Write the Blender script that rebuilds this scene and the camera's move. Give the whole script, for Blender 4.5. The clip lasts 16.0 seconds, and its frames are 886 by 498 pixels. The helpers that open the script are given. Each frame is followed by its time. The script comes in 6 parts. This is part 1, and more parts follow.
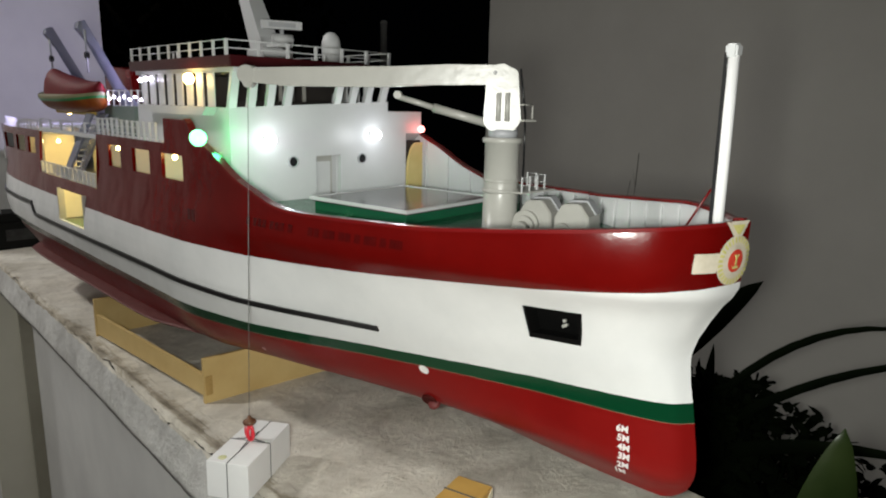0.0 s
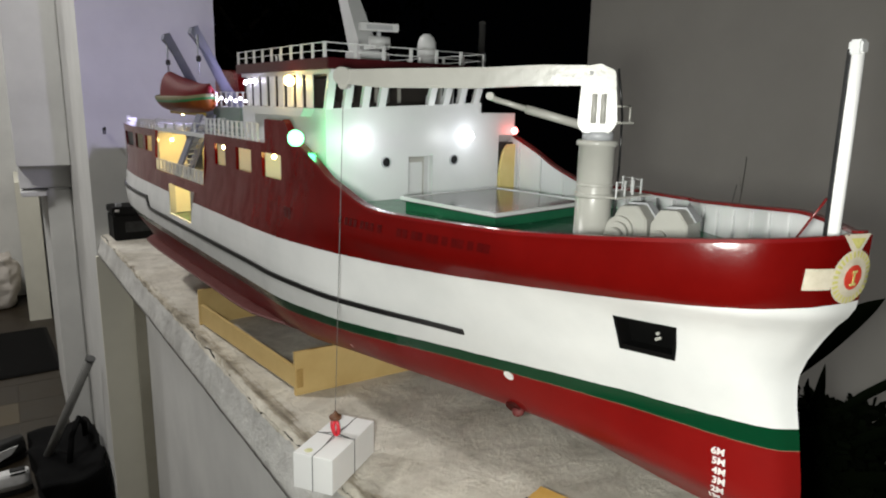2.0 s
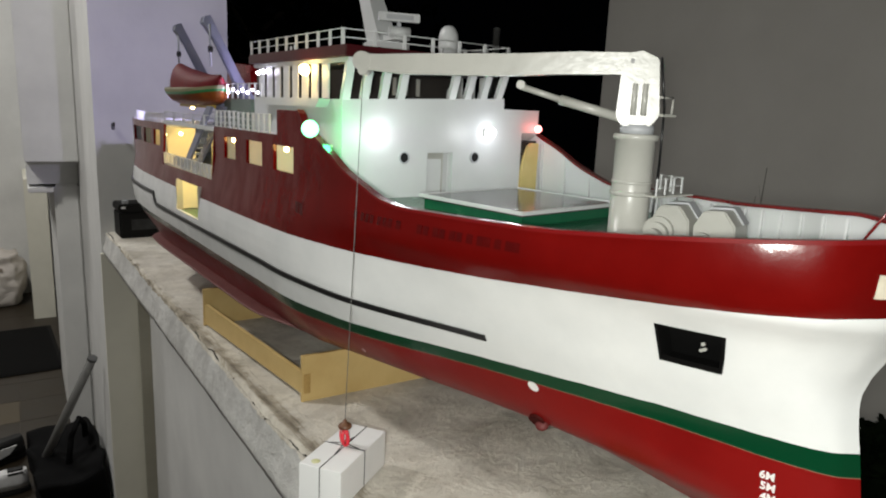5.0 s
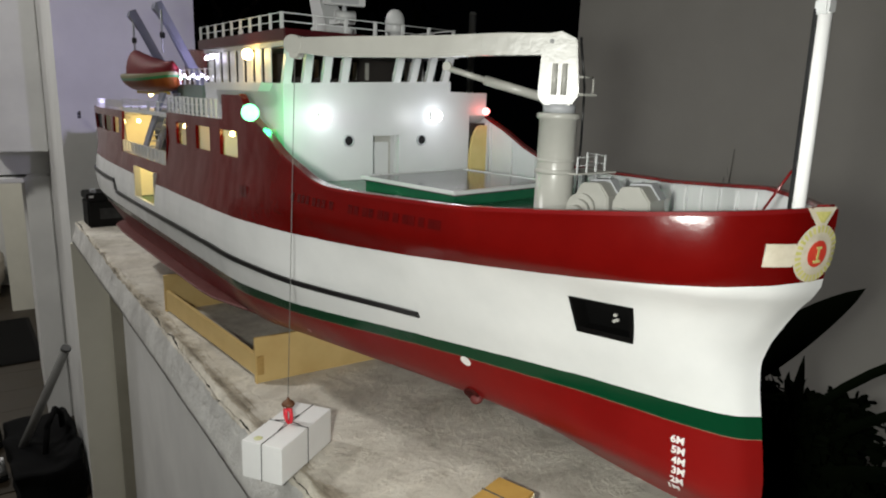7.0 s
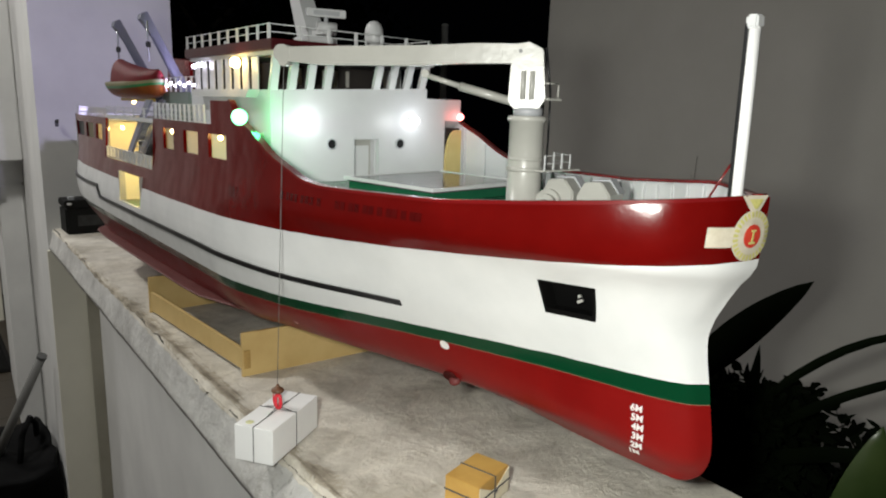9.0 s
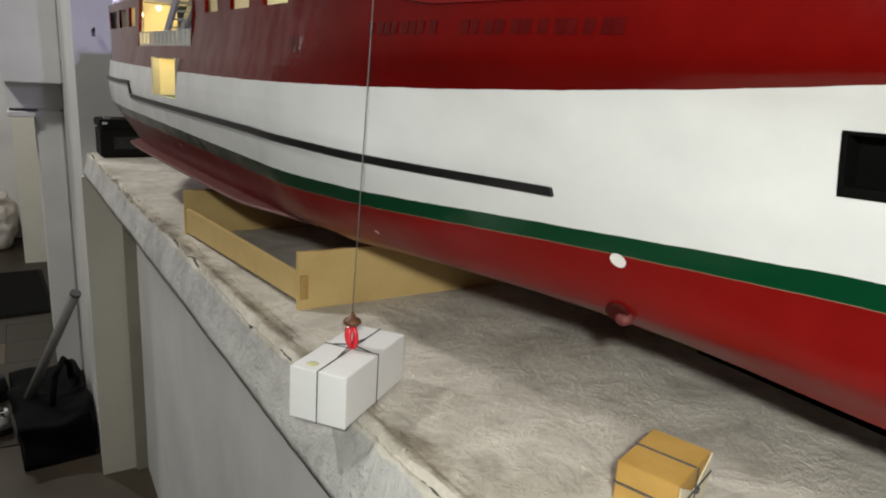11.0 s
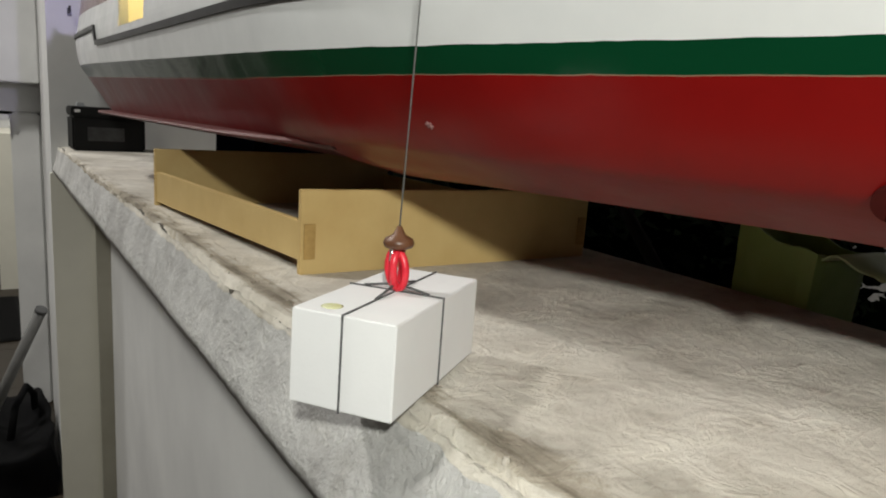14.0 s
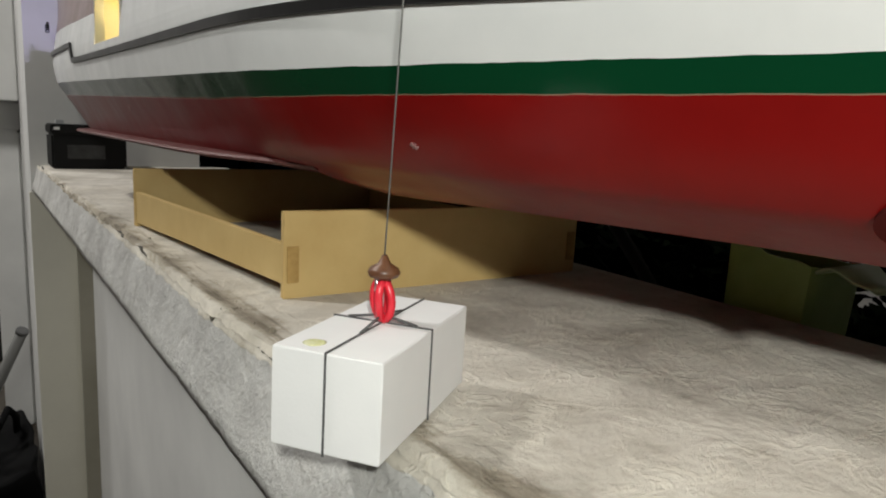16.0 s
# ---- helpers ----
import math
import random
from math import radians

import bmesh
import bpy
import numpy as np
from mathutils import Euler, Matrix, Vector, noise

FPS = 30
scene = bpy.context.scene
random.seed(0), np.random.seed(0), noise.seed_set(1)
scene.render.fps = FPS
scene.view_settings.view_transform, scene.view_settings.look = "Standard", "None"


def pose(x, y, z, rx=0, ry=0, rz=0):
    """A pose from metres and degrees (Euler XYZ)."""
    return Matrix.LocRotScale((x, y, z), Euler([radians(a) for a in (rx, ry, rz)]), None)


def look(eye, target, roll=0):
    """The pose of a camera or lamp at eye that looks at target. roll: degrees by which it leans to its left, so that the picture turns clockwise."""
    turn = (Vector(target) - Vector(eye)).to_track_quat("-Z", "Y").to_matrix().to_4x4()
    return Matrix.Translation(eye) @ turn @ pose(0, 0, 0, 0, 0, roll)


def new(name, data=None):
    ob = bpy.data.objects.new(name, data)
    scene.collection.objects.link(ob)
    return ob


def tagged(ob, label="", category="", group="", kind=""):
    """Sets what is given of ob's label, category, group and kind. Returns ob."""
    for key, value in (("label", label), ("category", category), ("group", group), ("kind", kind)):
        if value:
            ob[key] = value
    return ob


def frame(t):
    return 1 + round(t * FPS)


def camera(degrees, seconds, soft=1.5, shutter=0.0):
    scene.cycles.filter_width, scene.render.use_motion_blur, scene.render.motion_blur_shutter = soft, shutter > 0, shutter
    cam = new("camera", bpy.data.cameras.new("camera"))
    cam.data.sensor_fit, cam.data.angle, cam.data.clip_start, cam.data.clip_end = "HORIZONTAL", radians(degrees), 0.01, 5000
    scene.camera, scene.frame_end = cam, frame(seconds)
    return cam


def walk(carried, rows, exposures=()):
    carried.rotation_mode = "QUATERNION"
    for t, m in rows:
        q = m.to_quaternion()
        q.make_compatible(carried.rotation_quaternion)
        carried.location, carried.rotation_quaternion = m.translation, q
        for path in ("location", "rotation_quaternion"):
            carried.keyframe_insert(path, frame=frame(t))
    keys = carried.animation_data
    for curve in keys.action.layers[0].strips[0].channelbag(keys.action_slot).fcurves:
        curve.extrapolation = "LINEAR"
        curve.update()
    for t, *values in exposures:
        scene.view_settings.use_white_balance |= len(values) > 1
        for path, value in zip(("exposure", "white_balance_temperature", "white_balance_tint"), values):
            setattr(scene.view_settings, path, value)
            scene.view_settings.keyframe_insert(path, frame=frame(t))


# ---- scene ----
cam = camera(67.3, 16.0, 2.0)
PATH = [
    (0, (0.059, 0.04, 1.395), (1.346, 1.511, 0.971), 1.3),
    (0.5, (0.031, -0.005, 1.405), (1.268, 1.513, 0.995), 2.2),
    (1, (0.044, -0.001, 1.41), (1.207, 1.569, 0.981), 2.1),
    (1.5, (0.06, 0.028, 1.403), (1.159, 1.647, 0.989), 1.7),
    (2, (0.071, 0.046, 1.396), (1.136, 1.683, 0.968), 1.3),
    (2.5, (0.063, 0.057, 1.393), (1.05, 1.74, 0.95), 0.5),
    (3, (0.063, 0.063, 1.394), (1.035, 1.755, 0.953), 0.6),
    (3.5, (0.068, 0.072, 1.393), (1.06, 1.75, 0.949), 1.0),
    (5.8, (0.122, 0.111, 1.364), (1.186, 1.759, 0.972), 2.7),
    (6, (0.145, 0.107, 1.369), (1.19, 1.755, 0.931), 2.0),
    (6.5, (0.145, 0.084, 1.366), (1.186, 1.727, 0.899), 1.5),
    (7, (0.133, 0.049, 1.368), (1.211, 1.675, 0.927), 1.9),
    (7.5, (0.109, 0.004, 1.374), (1.212, 1.625, 0.98), 1.7),
    (8, (0.087, -0.035, 1.372), (1.211, 1.575, 0.995), 2.4),
    (8.5, (0.082, -0.041, 1.371), (1.228, 1.554, 0.993), 2.2),
    (9, (0.086, -0.008, 1.36), (1.232, 1.579, 0.951), 1.9),
    (9.5, (0.107, 0.047, 1.335), (1.235, 1.642, 0.906), 2.4),
    (10, (0.122, 0.118, 1.301), (1.194, 1.737, 0.824), 2.7),
    (10.2, (0.133, 0.16, 1.276), (1.168, 1.792, 0.763), 2.6),
    (12.3, (0.201, 0.414, 1.1), (1.269, 2.041, 0.637), 4.7),
    (12.5, (0.209, 0.429, 1.086), (1.281, 2.057, 0.639), 4.4),
    (13, (0.22, 0.468, 1.057), (1.274, 2.114, 0.631), 4.7),
    (13.5, (0.234, 0.508, 1.032), (1.291, 2.159, 0.635), 4.4),
    (14, (0.244, 0.537, 1.017), (1.304, 2.19, 0.639), 4.0),
    (14.5, (0.254, 0.56, 1.003), (1.312, 2.215, 0.628), 3.7),
    (15, (0.263, 0.576, 0.99), (1.324, 2.23, 0.621), 3.7),
    (15.5, (0.269, 0.59, 0.99), (1.33, 2.244, 0.621), 3.3),
    (16, (0.254, 0.553, 1.025), (1.346, 2.192, 0.675), 3.1),
]
walk(cam, [(t, look(eye, target, roll)) for t, eye, target, roll in PATH], [(0, -0.15), (0.6, -0.03), (1.2, 0.08), (2.5, 0.02), (6.0, -0.03), (7.0, -0.15), (8.0, -0.04), (9.0, 0.05), (9.6, -0.03), (10.2, -0.02), (12.3, 0.05), (14.5, 0.32), (16, 0.26)])

# ---- world and lights ----
world = bpy.data.worlds.new("night_sky")
scene.world = world
world.use_nodes = True
world.node_tree.nodes["Background"].inputs[0].default_value = (0.30, 0.36, 0.5, 1)
world.node_tree.nodes["Background"].inputs[1].default_value = 0.0008
scene.view_settings.exposure = 0.0


def lamp(name, kind, place, watts, colour, size=0.02, target=None, spot=120):
    data = bpy.data.lights.new(name, kind)
    data.energy, data.color = watts, colour
    if kind == "AREA":
        data.size = size
    else:
        data.shadow_soft_size = size
    if kind == "SPOT":
        data.spot_size, data.spot_blend = radians(spot), 0.85
    ob = new(name, data)
    ob.matrix_world = look(place, target) if target else Matrix.Translation(place)
    return ob


# the camera's own white torch, kept still off the bow where the path begins
TORCH = (0.045, 0.085, 1.372)
lamp("torch_light", "SPOT", TORCH, 36.5, (0.97, 0.98, 0.91), 0.03, (0.88, 0.80, 1.06), 114)
# the porch lamp overhead on the house side, abreast of the ship's stern
lamp("porch_light", "AREA", (-1.25, 2.45, 3.4), 58.0, (1.0, 0.98, 0.94), 0.3, (-1.2, 2.6, 0))
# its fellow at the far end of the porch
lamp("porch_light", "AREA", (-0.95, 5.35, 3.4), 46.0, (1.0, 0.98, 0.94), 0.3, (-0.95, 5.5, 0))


# the ship's own lamps: deck floodlights, side lights and the violet deck light by the lifeboat
SHIPM = pose(0.68, 1.06, 0.855, 0, 0, 4.0)
for _name, _place, _watts, _colour in (
        ("floodlight_lamp", (-0.121, -0.080, 0.474), 0.16, (0.95, 0.97, 1.0)), ("floodlight_lamp", (0.097, -0.080, 0.478), 0.16, (0.95, 0.97, 1.0)),
        ("green_light_lamp", (-0.222, -0.034, 0.484), 0.16, (0.05, 1.0, 0.25)), ("red_light_lamp", (0.206, -0.020, 0.494), 0.02, (1.0, 0.08, 0.06)),
        ("violet_light_lamp", (-0.172, 0.475, 0.556), 0.35, (0.66, 0.58, 1.0)), ("cabin_light_lamp", (-0.20, 0.75, 0.435), 0.30, (1.0, 0.72, 0.25)),
        ("lobby_light_lamp", (-0.215, 0.60, 0.332), 0.22, (1.0, 0.78, 0.30)), ("bridge_light_lamp", (-0.225, 0.105, 0.566), 0.10, (1.0, 0.70, 0.28))):
    lamp(_name, "POINT", SHIPM @ Vector(_place), _watts, _colour, 0.008)


lamp("violet_deck_spot", "SPOT", SHIPM @ Vector((-0.215, 0.93, 0.545)), 13.0, (0.66, 0.60, 1.0), 0.006, (0.50, 2.95, 1.52), 80)


# ---- materials ----
def shader(name, colour, rough=0.5, metal=0.0, spec=0.5):
    m = bpy.data.materials.new(name)
    m.use_nodes = True
    b = m.node_tree.nodes["Principled BSDF"]
    b.inputs["Base Color"].default_value = (*colour, 1)
    b.inputs["Roughness"].default_value = rough
    b.inputs["Metallic"].default_value = metal
    b.inputs["Specular IOR Level"].default_value = spec
    return m, m.node_tree.nodes, m.node_tree.links, b


def noise_node(n, l, scale, detail=6.0, rough=0.6, coord="Object"):
    c = n.new("ShaderNodeTexCoord")
    t = n.new("ShaderNodeTexNoise")
    t.inputs["Scale"].default_value, t.inputs["Detail"].default_value, t.inputs["Roughness"].default_value = scale, detail, rough
    l.new(c.outputs[coord], t.inputs["Vector"])
    return t


def ramp(n, l, source, stops):
    r = n.new("ShaderNodeValToRGB")
    e = r.color_ramp.elements
    e[0].position, e[0].color = stops[0][0], (*stops[0][1], 1)
    e[1].position, e[1].color = stops[-1][0], (*stops[-1][1], 1)
    for p, c in stops[1:-1]:
        e.new(p).color = (*c, 1)
    l.new(source, r.inputs[0])
    return r


def bump(n, l, b, source, strength, distance=0.002, before=None):
    k = n.new("ShaderNodeBump")
    k.inputs["Strength"].default_value, k.inputs["Distance"].default_value = strength, distance
    l.new(source, k.inputs["Height"])
    if before:
        l.new(before.outputs[0], k.inputs["Normal"])
    l.new(k.outputs[0], b.inputs["Normal"])
    return k


def worn(name, dark, light, scale=30, rough=0.5, fine=300, bumps=0.15, metal=0.0, spread=0.25, spec=0.5):
    """Paint, wood or stone: two colours mixed by a coarse noise, with a fine relief."""
    m, n, l, b = shader(name, light, rough, metal, spec)
    t = noise_node(n, l, scale)
    r = ramp(n, l, t.outputs[0], [(0.5 - spread, dark), (0.5 + spread, light)])
    l.new(r.outputs[0], b.inputs["Base Color"])
    f = noise_node(n, l, fine, 4)
    q = n.new("ShaderNodeMapRange")
    q.inputs["To Min"].default_value, q.inputs["To Max"].default_value = max(rough - 0.08, 0.02), min(rough + 0.12, 1)
    l.new(t.outputs[0], q.inputs["Value"])
    l.new(q.outputs[0], b.inputs["Roughness"])
    bump(n, l, b, f.outputs[0], bumps, 0.001)
    return m


def glow(name, colour, strength):
    m, n, l, b = shader(name, colour, 0.4)
    b.inputs["Emission Color"].default_value = (*colour, 1)
    b.inputs["Emission Strength"].default_value = strength
    return m


WHITE = worn("white_model_paint", (0.54, 0.55, 0.56), (0.62, 0.63, 0.63), 9, 0.32, 260, 0.10)
CREAM = worn("cream_crane_paint", (0.33, 0.325, 0.30), (0.41, 0.405, 0.375), 14, 0.30, 75, 0.5)
GREYP = worn("grey_paint", (0.33, 0.34, 0.36), (0.42, 0.43, 0.45), 18, 0.4, 300, 0.12)
DAVIT = worn("blue_grey_davit_paint", (0.20, 0.21, 0.28), (0.28, 0.29, 0.36), 18, 0.4, 300, 0.1)
RED = worn("dark_red_gloss_paint", (0.11, 0.004, 0.005), (0.15, 0.006, 0.006), 12, 0.22, 220, 0.06)
BOATRED = worn("bright_red_paint", (0.09, 0.003, 0.006), (0.14, 0.005, 0.009), 30, 0.55, 300, 0.05, spec=0.2)
ORANGE = worn("orange_paint", (0.20, 0.028, 0.008), (0.34, 0.10, 0.014), 30, 0.4, 300, 0.05)
DECKGREEN = worn("green_deck_paint", (0.006, 0.075, 0.035), (0.012, 0.11, 0.05), 20, 0.22, 250, 0.1)
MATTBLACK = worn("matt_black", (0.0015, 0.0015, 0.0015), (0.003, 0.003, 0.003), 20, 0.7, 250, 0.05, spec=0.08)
BLACK = worn("black_paint", (0.006, 0.006, 0.007), (0.014, 0.014, 0.015), 20, 0.35, 250, 0.05)
HATCHTOP = worn("dark_glossy_hatch", (0.035, 0.036, 0.036), (0.06, 0.06, 0.058), 10, 0.10, 300, 0.03)
PLY = worn("pale_plywood", (0.47, 0.32, 0.12), (0.60, 0.44, 0.19), 12, 0.6, 200, 0.25)
CARTON = worn("white_card", (0.74, 0.74, 0.74), (0.80, 0.80, 0.79), 20, 0.7, 500, 0.1)
GLASS, _n, _l, _b = shader("window_glass", (0.9, 0.95, 0.95), 0.03)
_b.inputs["Transmission Weight"].default_value = 1.0
PLASTER = worn("white_plaster", (0.56, 0.56, 0.55), (0.72, 0.72, 0.70), 3.5, 0.85, 60, 0.5, spread=0.3)
PLASTERGREY = worn("grey_plaster", (0.55, 0.53, 0.49), (0.65, 0.63, 0.585), 2.0, 0.9, 50, 0.4, spread=0.3)
BEIGE = worn("beige_plaster", (0.64, 0.62, 0.53), (0.74, 0.72, 0.62), 4, 0.85, 80, 0.4)
FLOORM = worn("brown_floor", (0.035, 0.026, 0.017), (0.06, 0.045, 0.03), 4, 0.45, 120, 0.15)
WARM = glow("warm_bulb", (1.0, 0.66, 0.20), 26.0)
COOL = glow("white_led", (0.92, 0.95, 1.0), 11.0)
GREENCORE = glow("green_white_led", (0.20, 1.0, 0.42), 4.2)
REDLED = glow("red_led", (1.0, 0.30, 0.28), 5.0)
VIOLET = glow("violet_white_led", (0.80, 0.74, 1.0), 14.0)


def concrete(name, tones, relief, dirty):
    m, n, l, b = shader(name, (0.4, 0.4, 0.38), 0.9)
    t1, t2, t3 = noise_node(n, l, 7, 8, 0.62), noise_node(n, l, 34, 9, 0.68), noise_node(n, l, 190, 6)
    # flaked cement skin: a noise cut into low terraces
    t4 = noise_node(n, l, 11, 5, 0.55)
    t4.inputs["Distortion"].default_value = 0.5
    flakes = ramp(n, l, t4.outputs[0], [(0.37, (0, 0, 0)), (0.43, (0.45, 0.45, 0.45)), (0.49, (0.5, 0.5, 0.5)), (0.53, (0.8, 0.8, 0.8)), (0.58, (0.82, 0.82, 0.82)), (0.63, (1, 1, 1))])
    r1 = ramp(n, l, t1.outputs[0], [(0.30, tones[0]), (0.50, tones[1]), (0.72, tones[2])])
    r2 = ramp(n, l, t2.outputs[0], [(0.32, (0.72, 0.70, 0.67)), (0.45, (0.97, 0.97, 0.97)), (1, (1, 1, 1))])
    # thin raised lips where the skin has curled, broken up by a coarser noise
    t6 = noise_node(n, l, 30, 4, 0.6)
    t6.inputs["Distortion"].default_value = 0.9
    lips = ramp(n, l, t6.outputs[0], [(0.47, (0, 0, 0)), (0.52, (1, 1, 1)), (0.53, (1, 1, 1)), (0.58, (0, 0, 0))])
    worn_lips = ramp(n, l, t4.outputs[0], [(0.42, (0, 0, 0)), (0.52, (1, 1, 1))])
    r4 = ramp(n, l, flakes.outputs[0], [(0.0, (0.86, 0.85, 0.84)), (1.0, (1.08, 1.08, 1.07))])

    def times(p, q, f):
        mix = n.new("ShaderNodeMix")
        mix.data_type, mix.blend_type = "RGBA", "MULTIPLY"
        mix.inputs[0].default_value = f
        l.new(p, mix.inputs[6]), l.new(q, mix.inputs[7])
        return mix.outputs[2]
    # dirt and broken skin in a band along the crack near the front edge
    c = n.new("ShaderNodeTexCoord")
    s = n.new("ShaderNodeSeparateXYZ")
    l.new(c.outputs["Object"], s.inputs[0])

    def op(kind, a, k):
        q = n.new("ShaderNodeMath")
        q.operation = kind
        for i, v in enumerate((a, k)):
            if isinstance(v, (int, float)):
                q.inputs[i].default_value = v
            else:
                l.new(v, q.inputs[i])
        return q.outputs[0]
    off = op("SUBTRACT", op("ADD", s.outputs[0], op("MULTIPLY", op("SUBTRACT", s.outputs[1], 1.0), 0.060)), 0.432)
    band = op("SUBTRACT", 1.0, op("MAXIMUM", op("MULTIPLY", off, 36.0), op("MULTIPLY", off, -110.0)))
    t5 = noise_node(n, l, 16, 7, 0.7)
    dirt = ramp(n, l, op("ADD", op("MULTIPLY", op("MAXIMUM", band, -1.0), 0.28), t5.outputs[0]), [(0.55, (1, 1, 1)), (0.68, (0.66, 0.63, 0.58)), (0.86, (0.42, 0.39, 0.35))])
    # short dark scratches and streaks that run along the edge
    sheared = n.new("ShaderNodeCombineXYZ")
    l.new(op("MULTIPLY", off, 150.0), sheared.inputs[0])
    l.new(op("MULTIPLY", s.outputs[1], 13.0), sheared.inputs[1])
    t7 = n.new("ShaderNodeTexNoise")
    t7.inputs["Scale"].default_value, t7.inputs["Detail"].default_value = 1.0, 4.0
    l.new(sheared.outputs[0], t7.inputs["Vector"])
    wide = op("SUBTRACT", 1.0, op("MAXIMUM", op("MULTIPLY", off, 20.0), op("MULTIPLY", off, -70.0)))
    streaks = ramp(n, l, op("ADD", op("MULTIPLY", op("MAXIMUM", wide, -1.0), 0.20), t7.outputs[0]), [(0.66, (1, 1, 1)), (0.76, (0.74, 0.72, 0.69)), (0.88, (0.46, 0.45, 0.42))])
    base = times(times(r1.outputs[0], r2.outputs[0], 0.75), r4.outputs[0], 0.9)
    lip = times(lips.outputs[0], worn_lips.outputs[0], 1.0)
    # lips tinted paler, painting in the light that catches their edges
    pale = ramp(n, l, lip, [(0.0, (0.99, 0.99, 0.99)), (1.0, (1.08, 1.08, 1.07))])
    base = times(base, pale.outputs[0], 1.0)
    l.new(times(times(base, dirt.outputs[0], 1.0), streaks.outputs[0], 1.0) if dirty else base, b.inputs["Base Color"])
    q = bump(n, l, b, flakes.outputs[0], 0.42, 0.0036)
    q = bump(n, l, b, lip, 0.30, 0.0028, q)
    q = bump(n, l, b, t2.outputs[0], relief, 0.006, q)
    bump(n, l, b, t3.outputs[0], 0.22, 0.002, q)
    return m


CEMENT = concrete("rough_cement", ((0.37, 0.34, 0.285), (0.575, 0.54, 0.475), (0.665, 0.635, 0.57)), 0.45, True)
FACECEMENT = concrete("pale_cement_render", ((0.46, 0.455, 0.44), (0.54, 0.535, 0.52), (0.61, 0.605, 0.59)), 1.0, False)
# near-black for the groove floor: the crack's shade put into its colour
CRACKDARK = worn("crack_floor_dark", (0.008, 0.0075, 0.007), (0.13, 0.12, 0.105), 45, 0.95, 200, 0.6, spread=0.14)


def hull_paint():
    """Red over white over a green boot-top over red, split along the sheer of the hull."""
    m, n, l, b = shader("hull_paint", (0.8, 0.8, 0.8), 0.3, 0.0, 0.38)
    c = n.new("ShaderNodeTexCoord")
    s = n.new("ShaderNodeSeparateXYZ")
    l.new(c.outputs["Object"], s.inputs[0])

    def op(kind, a, k):
        q = n.new("ShaderNodeMath")
        q.operation = kind
        for i, v in enumerate((a, k)):
            if isinstance(v, (int, float)):
                q.inputs[i].default_value = v
            else:
                l.new(v, q.inputs[i])
        return q.outputs[0]

    d = op("SUBTRACT", s.outputs[1], 0.3)
    fore, aft = op("MINIMUM", d, 0.0), op("MAXIMUM", d, 0.0)
    line = op("ADD", op("ADD", op("ADD", op("MULTIPLY", op("MULTIPLY", fore, fore), 0.030), op("MULTIPLY", op("POWER", op("MULTIPLY", fore, fore), 2.0), 0.018)), op("MULTIPLY", op("MULTIPLY", aft, aft), 0.011)), 0.317)
    wob = noise_node(n, l, 25, 2)
    jit = op("MULTIPLY", op("SUBTRACT", wob.outputs[0], 0.5), 0.0022)
    w = op("ADD", s.outputs[2], jit)
    t = noise_node(n, l, 10, 5)
    red = ramp(n, l, t.outputs[0], [(0.3, (0.088, 0.0016, 0.0014)), (0.7, (0.120, 0.0025, 0.0020))])
    white = ramp(n, l, t.outputs[0], [(0.3, (0.66, 0.67, 0.67)), (0.7, (0.74, 0.745, 0.74))])
    low = ramp(n, l, t.outputs[0], [(0.3, (0.155, 0.0036, 0.0034)), (0.7, (0.198, 0.0052, 0.0046))])

    def over(a, k, fac):
        x = n.new("ShaderNodeMix")
        x.data_type = "RGBA"
        l.new(fac, x.inputs[0])
        for i, v in ((6, a), (7, k)):
            if isinstance(v, tuple):
                x.inputs[i].default_value = (*v, 1)
            else:
                l.new(v, x.inputs[i])
        return x.outputs[2]

    drop = op("MINIMUM", op("MAXIMUM", op("MULTIPLY", op("ADD", s.outputs[1], 0.35), 0.016), 0.0), 0.009)
    rise = op("MULTIPLY", op("MAXIMUM", op("SUBTRACT", s.outputs[1], 0.05), 0.0), 0.0132)
    under = op("SUBTRACT", op("ADD", w, drop), rise)
    col = over(low.outputs[0], (0.22, 0.14, 0.09), op("GREATER_THAN", under, 0.1963))
    col = over(col, (0.002, 0.040, 0.015), op("GREATER_THAN", under, 0.197))
    boot = op("ADD", op("MULTIPLY", op("MAXIMUM", op("MULTIPLY", op("ADD", s.outputs[1], 0.1), -1.0), 0.0), 0.016), 0.2105)
    col = over(col, white.outputs[0], op("GREATER_THAN", op("SUBTRACT", w, rise), boot))
    col = over(col, red.outputs[0], op("GREATER_THAN", w, line))
    l.new(col, b.inputs["Base Color"])
    # the bottom paint is flatter than the gloss above the waterline
    upper = op("GREATER_THAN", under, 0.1955)
    gloss = op("SUBTRACT", op("ADD", op("MULTIPLY", t.outputs[0], 0.16), 0.24), op("MULTIPLY", upper, 0.14))
    l.new(gloss, b.inputs["Roughness"])
    l.new(op("ADD", op("MULTIPLY", upper, 0.09), 0.20), b.inputs["Specular IOR Level"])
    f = noise_node(n, l, 45, 5)
    wave = noise_node(n, l, 8, 2)
    k = bump(n, l, b, wave.outputs[0], 0.5, 0.006)
    bump(n, l, b, f.outputs[0], 0.16, 0.002, k)
    return m


HULL = hull_paint()


